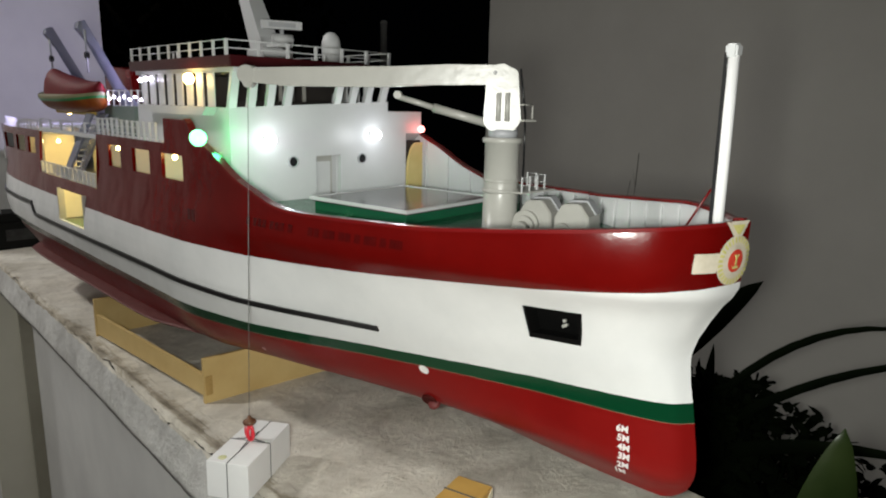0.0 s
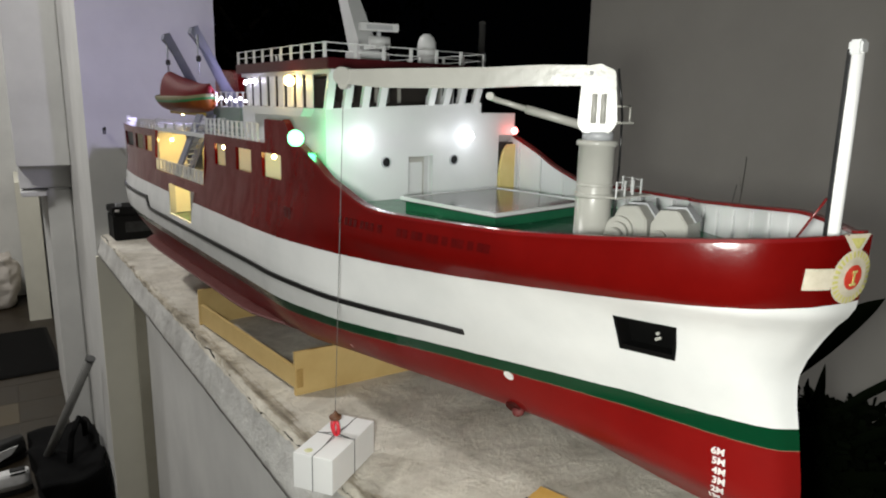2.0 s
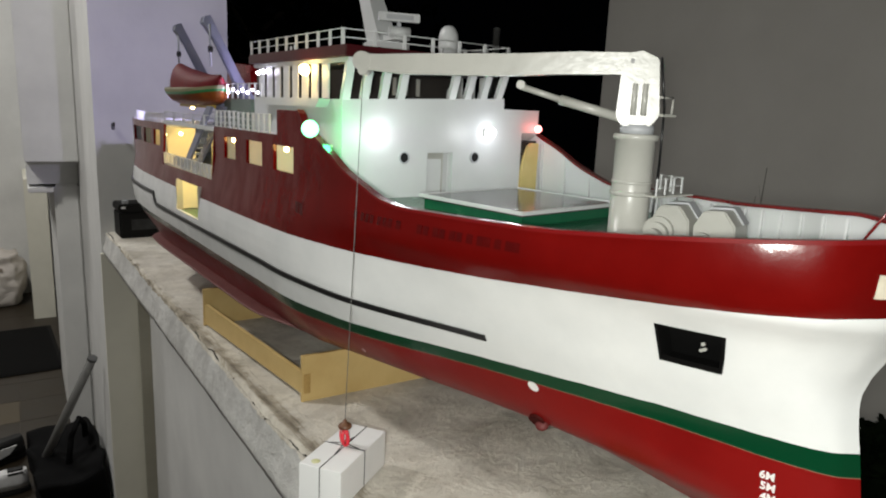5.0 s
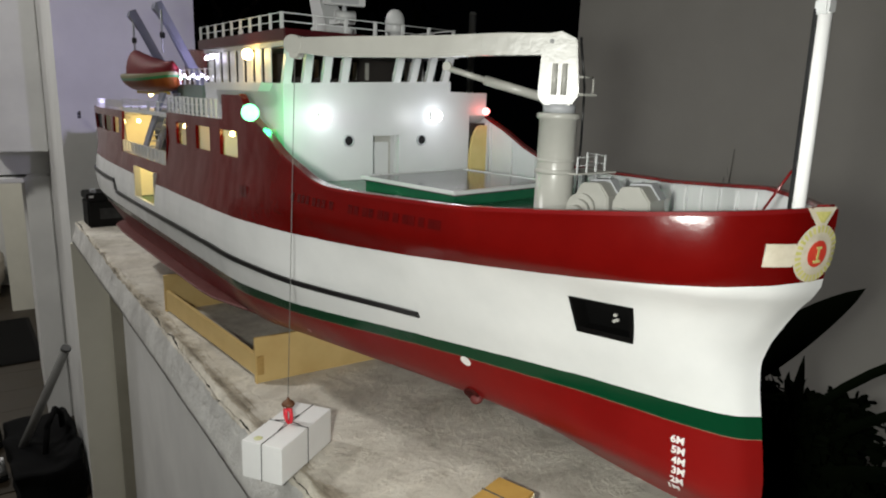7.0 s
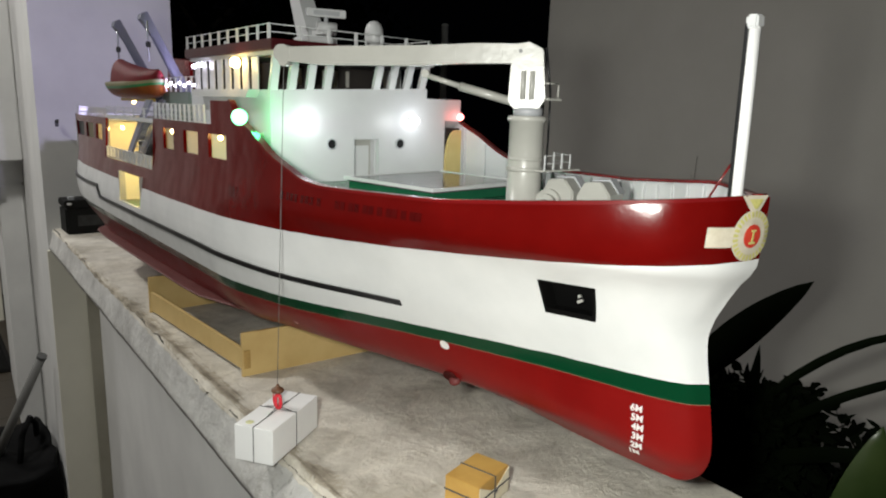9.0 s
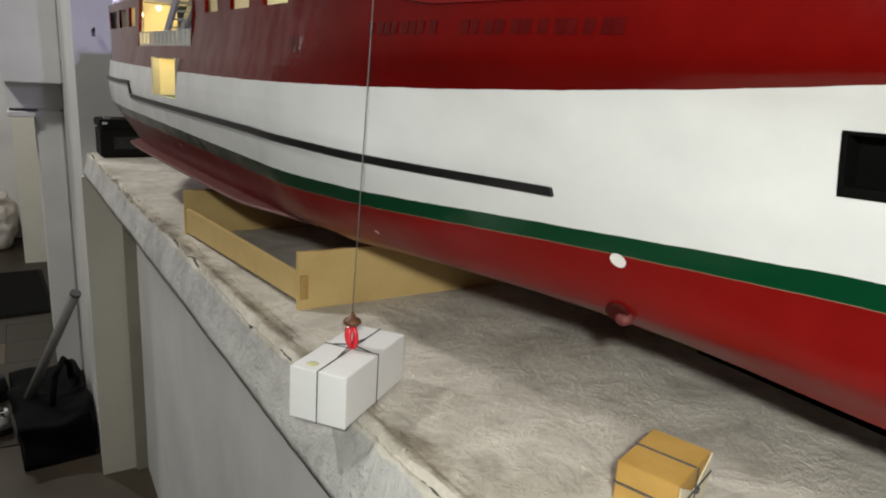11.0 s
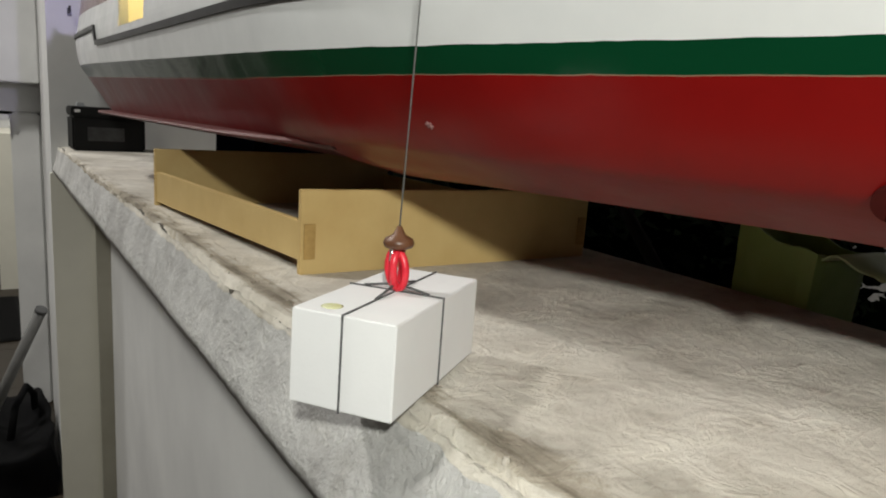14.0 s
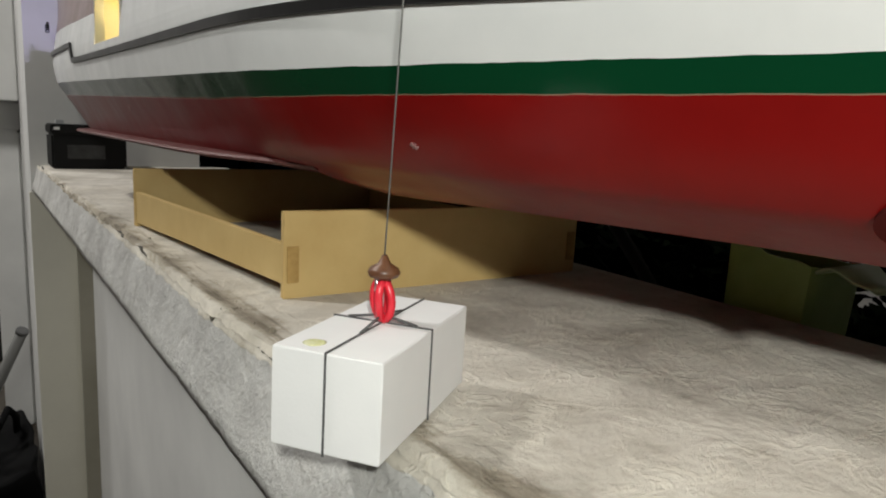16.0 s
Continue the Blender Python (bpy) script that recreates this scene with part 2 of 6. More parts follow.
# ---- mesh helpers ----
def add_box(bm, lo, hi, m=None):
    vs = [bm.verts.new((x, y, z)) for x in (lo[0], hi[0]) for y in (lo[1], hi[1]) for z in (lo[2], hi[2])]
    for f in ((0, 1, 3, 2), (4, 6, 7, 5), (0, 4, 5, 1), (2, 3, 7, 6), (0, 2, 6, 4), (1, 5, 7, 3)):
        bm.faces.new([vs[i] for i in f])
    if m is not None:
        bmesh.ops.transform(bm, matrix=m, verts=vs)
    return vs


def add_tube(bm, pts, r, n=8, closed=False):
    """One swept tube along a chain of points."""
    k = len(pts)
    rings = []
    for i, p in enumerate(pts):
        way = (pts[(i + 1) % k] - pts[i - 1]) if closed or 0 < i < k - 1 else (pts[1] - pts[0] if i == 0 else pts[-1] - pts[-2])
        m = way.to_track_quat("Z", "Y").to_matrix()
        side = m @ Vector((1, 0, 0))
        if rings:
            side = (last - way.normalized() * last.dot(way.normalized())).normalized()
        last = side
        up = way.normalized().cross(side)
        rings.append([bm.verts.new(p + side * r * math.cos(math.tau * j / n) + up * r * math.sin(math.tau * j / n)) for j in range(n)])
    for i in range(k if closed else k - 1):
        a, b = rings[i], rings[(i + 1) % k]
        for j in range(n):
            f = bm.faces.new((a[j], a[(j + 1) % n], b[(j + 1) % n], b[j]))
            f.smooth = True
    if not closed:
        bm.faces.new(rings[0]), bm.faces.new(rings[-1][::-1])


def add_rod(bm, p, q, r, r2=None, n=10):
    """A round bar from p to q."""
    p, q = Vector(p), Vector(q)
    rot = (q - p).to_track_quat("Z", "Y").to_matrix()
    r2 = r if r2 is None else r2
    rings = []
    for c, rad in ((p, r), (q, r2)):
        rings.append([bm.verts.new(c + rot @ Vector((rad * math.cos(math.tau * i / n), rad * math.sin(math.tau * i / n), 0))) for i in range(n)])
    for i in range(n):
        f = bm.faces.new((rings[0][i], rings[0][(i + 1) % n], rings[1][(i + 1) % n], rings[1][i]))
        f.smooth = True
    bm.faces.new(rings[0][::-1]), bm.faces.new(rings[1])


def add_prism(bm, outline, lo, hi, axis=0):
    """A flat outline of (b, c) pairs carried along one axis from lo to hi."""
    def at(k, b, c):
        return {0: (k, b, c), 1: (b, k, c), 2: (b, c, k)}[axis]
    A = [bm.verts.new(at(lo, *p)) for p in outline]
    B = [bm.verts.new(at(hi, *p)) for p in outline]
    n = len(outline)
    for i in range(n):
        bm.faces.new((A[i], A[(i + 1) % n], B[(i + 1) % n], B[i]))
    bm.faces.new(A[::-1]), bm.faces.new(B)


def add_lathe(bm, centre, profile, n=20):
    """A turned form about the vertical through centre; profile: (radius, height) pairs."""
    x, y, z = centre
    rings = [[bm.verts.new((x + r * math.cos(math.tau * i / n), y + r * math.sin(math.tau * i / n), z + h)) for i in range(n)] for r, h in profile]
    for a, b in zip(rings, rings[1:]):
        for i in range(n):
            f = bm.faces.new((a[i], a[(i + 1) % n], b[(i + 1) % n], b[i]))
            f.smooth = True
    bm.faces.new(rings[0][::-1]), bm.faces.new(rings[-1])


def finish(name, bm, material, bevel=0.0):
    bmesh.ops.recalc_face_normals(bm, faces=bm.faces)
    if bevel:
        bmesh.ops.bevel(bm, geom=[e for e in bm.edges if len(e.link_faces) == 2 and e.calc_face_angle(0) > 0.6], offset=bevel, segments=2, affect="EDGES", clamp_overlap=True)
    me = bpy.data.meshes.new(name)
    bm.to_mesh(me)
    bm.free()
    me.materials.append(material)
    return me


def part(name, bm, material, parent=None, label="", bevel=0.0):
    ob = new(name, finish(name, bm, material, bevel))
    if parent:
        ob.parent = parent
    if label:
        tagged(ob, label)
    return ob


def box_part(name, lo, hi, material, parent=None, label="", bevel=0.0, m=None):
    bm = bmesh.new()
    add_box(bm, lo, hi, m)
    return part(name, bm, material, parent, label, bevel)


def rod_part(name, p, q, r, material, parent=None, label="", r2=None, n=10):
    bm = bmesh.new()
    add_rod(bm, p, q, r, r2, n)
    return part(name, bm, material, parent, label)


def setting(name, lo, hi, material, label, category="wall", bevel=0.0):
    return tagged(box_part(name, lo, hi, material, None, "", bevel), label, category, "", "structure")


# ---- the porch: ledge, walls, floor ----
LEDGE = 0.855


def ledge_slab():
    """A cement slab on a half wall, with a crumbling rounded front lip."""
    bm = bmesh.new()
    ys = [-1.6 + 0.0055 * i for i in range(829)]
    prof = [(0.60, 0.0), (0.50, 0.0), (0.45, 0.0), (0.4290, 0.0), (0.4232, -0.0010), (0.4215, -0.0190), (0.4165, -0.0190), (0.4143, -0.0008), (0.4112, -0.0070), (0.4078, -0.0155), (0.4038, -0.0260), (0.3995, -0.0380), (0.3945, -0.0520), (0.3895, -0.0670), (0.389, -0.078), (0.44, -0.079)]
    rows = []
    for y in ys:
        row = []
        for k, (x, z) in enumerate(prof):
            rough = noise.noise(Vector((x * 20, y * 5, z * 20))) * 0.0020 + noise.noise(Vector((x * 70, y * 38, z * 70))) * (0.0016 if 3 < k < 10 else 0.0008) + noise.noise(Vector((x * 150, y * 105, z * 150))) * (0.0015 if 3 < k < 12 else 0.0)
            lip = (1.0 if k < 10 else 0.5) if 2 < k < 15 else 0.15
            cut = max(-0.008, min(0.06, 0.036 * (0.93 - y))) * (0, 0, 0.5, 0.9, 1, 1, 1, 1, 0.85, 0.7, 0.5, 0.3, 0.15, 0, 0, 0)[k]
            if 3 < k < 8:
                cut += noise.noise(Vector((0.4, y * 9, 2.2))) * 0.0015 + noise.noise(Vector((3.4 + 0.6 * k, y * 42, 1.2))) * 0.0016
            if k in (5, 6):
                z *= max(0.06, min(1.15, 0.70 + 1.3 * noise.noise(Vector((1.7, y * 4.3, 0.3))) + 0.8 * noise.noise(Vector((4.7, y * 19, 0.3)))))
            row.append(bm.verts.new((x + cut - 0.033 * (y - 1.0) * (1 if x < 0.59 else 0) + rough * lip * 1.5, y, LEDGE + z + rough * lip * (1 if z > -0.08 else 0.5))))
        rows.append(row)
    for a, b in zip(rows, rows[1:]):
        for i in range(len(prof) - 1):
            f = bm.faces.new((a[i], a[i + 1], b[i + 1], b[i]))
            f.smooth = True
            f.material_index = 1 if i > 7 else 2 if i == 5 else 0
    back = [(0.60, 0.0), (0.908, 0.0), (0.914, -0.006), (0.914, -0.079), (0.44, -0.079)]
    for y0, y1 in ((ys[0], ys[-1]),):
        A = [bm.verts.new((x, y0, LEDGE + z)) for x, z in back]
        B = [bm.verts.new((x, y1, LEDGE + z)) for x, z in back]
        for i in range(4):
            bm.faces.new((A[i], A[i + 1], B[i + 1], B[i]))
    slab = part("ledge", bm, CEMENT)
    slab.data.materials.append(FACECEMENT), slab.data.materials.append(CRACKDARK)
    return tagged(slab, "rough grey cement ledge with a crumbling front lip", "ledge", "", "structure")


ledge_slab()
FLOORZ = -0.42
setting("wall_under_ledge", (0.478, -1.6, FLOORZ), (0.90, 2.934, LEDGE - 0.081), PLASTER, "white plastered half wall under the cement ledge")
setting("pillar_under_ledge", (0.316, 2.935, FLOORZ), (0.478, 2.954, LEDGE - 0.082), BEIGE, "beige plastered pillar under the cement ledge", "pillar")
setting("corner_strip", (0.436, 2.914, FLOORZ), (0.4775, 2.9345, LEDGE - 0.083), worn("dark_plaster", (0.27, 0.255, 0.20), (0.35, 0.33, 0.27), 6, 0.9, 80, 0.4), "darker grey-brown strip in the corner under the ledge", "strip")
setting("wall_end", (0.322, 2.955, FLOORZ), (0.822, 7.09, 3.7), PLASTER, "white plastered wall behind the ship's stern")
setting("wall_far", (-2.6, 7.10, FLOORZ), (0.822, 7.3, 3.7), PLASTER, "white plastered far wall of the porch")
# plaster for the unseen enclosing surfaces, darkened to cut bounced light
UNSEENDARK = worn("darkened_unseen_plaster", (0.18, 0.172, 0.16), (0.24, 0.23, 0.215), 3, 0.9, 60, 0.4)
setting("wall_house", (-2.7, -2.2, FLOORZ), (-2.6, 7.3, 3.7), UNSEENDARK, "unseen house wall, darkened against bounced light")
setting("wall_back", (-2.7, -2.3, FLOORZ), (0.9, -2.2, 3.7), UNSEENDARK, "unseen wall closing the porch, darkened against bounced light")
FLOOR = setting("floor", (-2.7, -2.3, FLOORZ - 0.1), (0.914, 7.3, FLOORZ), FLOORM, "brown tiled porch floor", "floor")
setting("ceiling", (-2.7, -2.3, 3.6), (0.5, 7.3, 3.7), UNSEENDARK, "unseen porch ceiling, darkened against bounced light", "ceiling")
setting("ground", (0.914, -6, -0.5), (9, 14, -0.4), worn("dark_soil", (0.02, 0.016, 0.011), (0.05, 0.04, 0.03), 8, 0.95, 60, 0.6), "dark soil of the yard behind the ledge", "ground")
setting("wall_yard", (3.05, -5, -0.5), (3.25, 3.075, 5.0), PLASTERGREY, "grey plastered boundary wall across the yard")

# ---- the model ship ----
SHIP = new("model_ship")
SHIP.matrix_world = pose(0.68, 1.06, LEDGE, 0, 0, 4.0)
tagged(SHIP, "large red and white model cargo ship on a wooden cradle", "model ship")

LEVELS = []


def waterline(w, stem, *pairs):
    """One waterline of the hull: its height, its stem and (distance from the stem, half breadth) along it."""
    LEVELS.append((w, stem, pairs))


waterline(0.098, -0.675, (0, 0), (0.012, 0.009), (0.125, 0.0165), (0.255, 0.0238), (0.375, 0.0361), (0.495, 0.0557), (0.615, 0.0825), (0.735, 0.112), (0.772, 0.106), (0.81, 0.06), (1.475, 0.06), (1.675, 0.03), (1.815, 0.01))
waterline(0.112, -0.690, (0, 0), (0.03, 0.0172), (0.14, 0.0288), (0.27, 0.0428), (0.39, 0.0619), (0.51, 0.0876), (0.63, 0.1189), (0.75, 0.1533), (0.785, 0.152), (0.825, 0.118), (1.49, 0.118), (1.71, 0.08), (1.87, 0.025))
waterline(0.128, -0.697, (0, 0), (0.012, 0.016), (0.037, 0.0275), (0.147, 0.0446), (0.277, 0.0649), (0.397, 0.0902), (0.517, 0.1204), (0.637, 0.1538), (0.757, 0.1886), (0.897, 0.214), (1.047, 0.225), (1.6, 0.225), (1.8, 0.213), (1.947, 0.13))
waterline(0.14, -0.699, (0, 0), (0.014, 0.018), (0.039, 0.030), (0.149, 0.052), (0.279, 0.0758), (0.399, 0.1046), (0.519, 0.138), (0.639, 0.1749), (0.759, 0.2139), (0.899, 0.226), (1.049, 0.232), (1.6, 0.232), (1.8, 0.222), (1.96, 0.15))
waterline(0.2, -0.691, (0, 0), (0.015, 0.018), (0.042, 0.03), (0.176, 0.065), (0.391, 0.135), (0.641, 0.22), (0.796, 0.242), (1.606, 0.246), (1.836, 0.238), (1.986, 0.19))
waterline(0.27, -0.680, (0, 0), (0.015, 0.025), (0.038, 0.045), (0.167, 0.09), (0.382, 0.168), (0.632, 0.24), (0.787, 0.254), (1.617, 0.255), (1.847, 0.247), (1.997, 0.212))
waterline(0.33, -0.703, (0, 0), (0.012, 0.03), (0.063, 0.075), (0.186, 0.125), (0.401, 0.195), (0.655, 0.24), (0.795, 0.248), (1.645, 0.248), (1.895, 0.236), (2.035, 0.205))
waterline(0.36, -0.722, (0, 0), (0.006, 0.03), (0.022, 0.062), (0.056, 0.096), (0.152, 0.138), (0.322, 0.188), (0.542, 0.234), (0.692, 0.241), (1.662, 0.242), (1.912, 0.231), (2.042, 0.2))
waterline(0.42, -0.726, (0, 0), (0.005, 0.03), (0.02, 0.065), (0.052, 0.1), (0.146, 0.143), (0.321, 0.192), (0.551, 0.232), (0.691, 0.235), (1.691, 0.235), (1.941, 0.228), (2.071, 0.205))
waterline(0.52, -0.726, (0, 0), (0.005, 0.03), (0.02, 0.065), (0.052, 0.102), (0.146, 0.145), (0.321, 0.195), (0.551, 0.234), (0.691, 0.235), (1.691, 0.235), (1.941, 0.228), (2.081, 0.205))


def smooth_table(table, x):
    """Monotone cubic reading of a table of (x, y)."""
    xs, ys = [p[0] for p in table], [p[1] for p in table]
    if x <= xs[0]:
        return ys[0]
    if x >= xs[-1]:
        return ys[-1]
    k = max(i for i in range(len(xs) - 1) if xs[i] <= x)
    d = [(ys[i + 1] - ys[i]) / (xs[i + 1] - xs[i]) for i in range(len(xs) - 1)]

    def slope(i):
        if i == 0 or i == len(xs) - 1:
            return d[0] if i == 0 else d[-1]
        return 0 if d[i - 1] * d[i] <= 0 else 2 * d[i - 1] * d[i] / (d[i - 1] + d[i])
    h = xs[k + 1] - xs[k]
    u = (x - xs[k]) / h
    return (2 * u ** 3 - 3 * u ** 2 + 1) * ys[k] + (u ** 3 - 2 * u ** 2 + u) * h * slope(k) + (-2 * u ** 3 + 3 * u ** 2) * ys[k + 1] + (u ** 3 - u ** 2) * h * slope(k + 1)


def chine(a):
    """The height of the chine, which runs aft from amidships."""
    return 0.2105 + 0.0125 * max(0.0, min(1.0, (a - 0.05) / 0.95))


def tuck(a):
    """How far the after body falls in between chine and bilge."""
    k = max(0.0, min(1.0, (a + 0.18) / 0.48))
    return 0.027 * k * k * (3 - 2 * k)


def hull_point(a, w):
    """The hull's half breadth v and true station at nominal station a (bow -0.76) and height w."""
    stem = smooth_table([(q[0], q[1]) for q in LEVELS], w)
    stern = smooth_table([(q[0], q[1] + q[2][-1][0]) for q in LEVELS], w)
    if a < -0.45:
        s = (a + 0.76) / 0.31
        at = stem + s * (-0.45 - stem)
    elif a > 0.9:
        at = 0.9 + (a - 0.9) / 0.42 * (stern - 0.9)
    else:
        at = a
    v = smooth_table([(q[0], smooth_table(q[2], at - stem)) for q in LEVELS], w)
    # below the chine the after body falls in, a little hollow, to the bilge
    wc = chine(a)
    if 0.130 < w < wc:
        u = (wc - w) / (wc - 0.130)
        v -= tuck(a) * (1 - (1 - u) ** 1.5)
    elif 0.112 < w <= 0.130:
        v -= tuck(a) * (w - 0.112) / 0.018
    # the bulwark of the bow leans in a little towards its rail
    lean = 2.9 * max(w - 0.378, 0.0) ** 2 * max(0.0, min(1.0, (-0.12 - a) / 0.15))
    return max(v - min(lean, 0.25 * v), 0.0), at


def hull_side(side, a, w):
    """The half breadth on one side; the port bow is a little finer than the starboard bow."""
    v, at = hull_point(a, w)
    if side > 0:
        u = max(0.0, min(1.0, (a + 0.42) / -0.34))
        k = max(0.0, min(1.0, (w - 0.27) / 0.06))
        v = max(v - 0.046 * u ** 0.6 * k, v * 0.2)
    return v, at


def keel_lift(a, w):
    """The keel lies a little deeper under the bow than amidships."""
    u = min(max((a + 0.66) / 0.36, 0), 1)
    return w + max(0.14 - w, 0) / 0.042 * 0.009 * u * u * (3 - 2 * u)


def port_sheer(a):
    """The port bulwark stands a little higher along the foredeck."""
    u = max(0.0, min(1.0, (a + 0.735) / 0.10)) * max(0.0, min(1.0, (-0.16 - a) / 0.08))
    return sheer(a) + 0.012 * u * u * (3 - 2 * u)


def sheer(a):
    if a <= 0.05:
        return smooth_table([(-0.76, 0.4315), (-0.645, 0.4195), (-0.517, 0.408), (-0.41, 0.4005), (-0.24, 0.398), (-0.199, 0.402), (-0.15, 0.4155), (-0.105, 0.430), (-0.048, 0.457), (0.0095, 0.4805), (0.023, 0.488), (0.042, 0.5065), (0.05, 0.508)], a)
    return 0.508 if a <= 0.128 else 0.468 if a <= 0.452 else 0.36 if a < 0.843 else 0.458


STATIONS = sorted(set([-0.76 + 0.31 * (i / 26) ** 1.8 for i in range(27)] + [-0.45 + 0.0275 * i for i in range(1, 19)]
                  + [-0.552, -0.626, 0.0095, 0.023, 0.0325, 0.042, 0.05, 0.063, 0.08, 0.10, 0.112, 0.09, 0.128, 0.1285, 0.144, 0.17, 0.194, 0.23, 0.271, 0.3, 0.328, 0.36, 0.391, 0.42, 0.4515, 0.4525, 0.5, 0.512, 0.56, 0.62, 0.678, 0.74, 0.79, 0.8425, 0.8435, 0.887, 0.95, 0.975, 1.02, 1.06, 1.09, 1.15, 1.2, 1.24, 1.28, 1.32]))
STATIONS = [a for i, a in enumerate(STATIONS) if i == 0 or a - STATIONS[i - 1] > 0.0004]
LOWER = [0.098, 0.101, 0.105, 0.112, 0.120, 0.128, 0.134, 0.14, 0.155, 0.17, 0.185, 0.20, 0.215, 0.23, 0.245, 0.262, 0.270, 0.277, 0.295, 0.319, 0.338, 0.348, 0.36]


def hull_holes(a, w):
    """Whether the skin is open at this place: windows, the side door and the hawse windows."""
    if 0.512 < a < 0.678 and 0.270 < w < 0.338:
        return True
    if -0.626 < a < -0.552 and 0.277 < w < 0.319:
        return True
    if a < 0.5 and 0.411 < w < 0.452:
        return any(lo < a < hi for lo, hi in ((0.063, 0.144), (0.194, 0.271), (0.328, 0.391)))
    return 0.40 < w < 0.442 and any(lo < a < hi for lo, hi in ((0.887, 0.95), (0.975, 1.06), (1.09, 1.2)))


def hull():
    bm = bmesh.new()
    for side in (-1, 1):
        cols = []
        for a in STATIONS:
            top = sheer(a) if side < 0 else port_sheer(a)
            if a < 0.0505 or 0.128 < a:
                upper = [0.36 + (top - 0.36) * f for f in ((0.37, 0.41 / 0.98, 0.815, 1.0) if a > 0.8 else (0.23, 0.472, 0.852, 1.0))]
            else:
                upper = [0.385, 0.411, 0.452, top]
            col = []
            for w in LOWER + upper:
                w = chine(a) if w == 0.215 else w
                v, at = hull_side(side, a, w)
                col.append((bm.verts.new((side * v, at, keel_lift(a, w))), a, w))
            cols.append(col)
        for c, d in zip(cols, cols[1:]):
            for i in range(len(c) - 1):
                am, wm = (c[i][1] + d[i][1]) / 2, (c[i][2] + c[i + 1][2] + d[i][2] + d[i + 1][2]) / 4
                if hull_holes(am, wm) or c[i + 1][2] - c[i][2] < 1e-6 and d[i + 1][2] - d[i][2] < 1e-6:
                    continue
                q = [c[i][0], d[i][0], d[i + 1][0], c[i + 1][0]]
                try:
                    f = bm.faces.new(q if side < 0 else q[::-1])
                    f.smooth = am < 0.0 or wm < 0.25 or am > 1.0
                except ValueError:
                    pass
        for c, d in zip(cols, cols[1:]):
            p0, p1 = c[0][0], d[0][0]
            m0, m1 = bm.verts.new((0, p0.co.y, p0.co.z)), bm.verts.new((0, p1.co.y, p1.co.z))
            f = bm.faces.new((m0, m1, p1, p0) if side < 0 else (p0, p1, m1, m0))
        last = cols[-1]
        for i in range(len(last) - 1):
            p, q = last[i][0], last[i + 1][0]
            m0, m1 = bm.verts.new((0, p.co.y, p.co.z)), bm.verts.new((0, q.co.y, q.co.z))
            if q.co.z - p.co.z > 1e-6:
                bm.faces.new((p, m0, m1, q) if side < 0 else (q, m1, m0, p))
    bmesh.ops.remove_doubles(bm, verts=bm.verts, dist=0.0002)
    for e in bm.edges:
        if all(p.co.y > -0.12 and abs(p.co.z - chine(p.co.y)) < 0.0006 for p in e.verts):
            e.smooth = False
    me = finish("hull", bm, HULL)
    me.materials.append(WHITE)
    ob = new("hull", me)
    ob.parent = SHIP
    k = ob.modifiers.new("plating", "SOLIDIFY")
    k.thickness, k.offset, k.material_offset, k.material_offset_rim = 0.006, -1, 1, 0
    e = ob.modifiers.new("crisp_edges", "EDGE_SPLIT")
    e.split_angle = radians(38)
    tagged(ob, "dark red, white and green painted hull")
    return ob


hull()


def deck(name, w, lo, hi, material, inset=0.008, thick=0.004, label=""):
    """A deck that fills the hull from side to side."""
    bm = bmesh.new()
    top = []
    for a in [lo + (hi - lo) * i / 60 for i in range(61)]:
        top.append([bm.verts.new((s * max(hull_side(s, a, w)[0] - inset, 0.001), hull_point(a, w)[1], w)) for s in (-1, 1)])
    for p, q in zip(top, top[1:]):
        bm.faces.new((p[0], p[1], q[1], q[0]))
    ob = part(name, bm, material, SHIP, label)
    k = ob.modifiers.new("thick", "SOLIDIFY")
    k.thickness, k.offset = thick, 0
    return ob


deck("foredeck", 0.374, -0.748, 0.02, DECKGREEN, label="green painted foredeck")
deck("main_deck", 0.352, 0.02, 1.30, GREYP)
deck("lower_deck", 0.265, 0.42, 0.80, DECKGREEN)
deck("boat_deck", 0.462, 0.10, 0.845, WHITE, 0.001, 0.008, "white edged boat deck")
deck("poop_deck", 0.452, 0.845, 1.30, GREYP)


def outline(w):
    """The waterline of the starboard side at height w: points with their arc length from the stem."""
    pts, total = [], 0.0
    for i in range(241):
        a = -0.76 + 1.0 * (i / 240) ** 1.6
        v, at = hull_point(a, w)
        p = Vector((-v, at, w))
        total += (p - pts[-1][1]).length if pts else 0
        pts.append((total, p))
    return pts


OUTLINES = {}


def skin(s, w, out=0.001):
    """A place on the starboard skin, s metres round from the stem at height w, and the outward normal."""
    key = round(w, 4)
    if key not in OUTLINES:
        OUTLINES[key] = (outline(key), outline(key + 0.004))
    pts, upper = OUTLINES[key]
    sign = -1 if s < 0 else 1
    s = abs(s)
    k = max(min(next((i for i, q in enumerate(pts) if q[0] > s), len(pts) - 1), len(pts) - 1), 1)
    u = (s - pts[k - 1][0]) / max(pts[k][0] - pts[k - 1][0], 1e-9)
    p = pts[k - 1][1].lerp(pts[k][1], u)
    tangent = (pts[k][1] - pts[k - 1][1]).normalized()
    rise = (upper[k][1] - pts[k][1]).normalized()
    n = tangent.cross(rise).normalized()
    if n.x > 0:
        n = -n
    p, n, tangent = p.copy(), n.copy(), tangent.copy()
    if sign < 0:
        p.x, n.x, tangent.x = -p.x, -n.x, -tangent.x
    return p + n * out, n, tangent


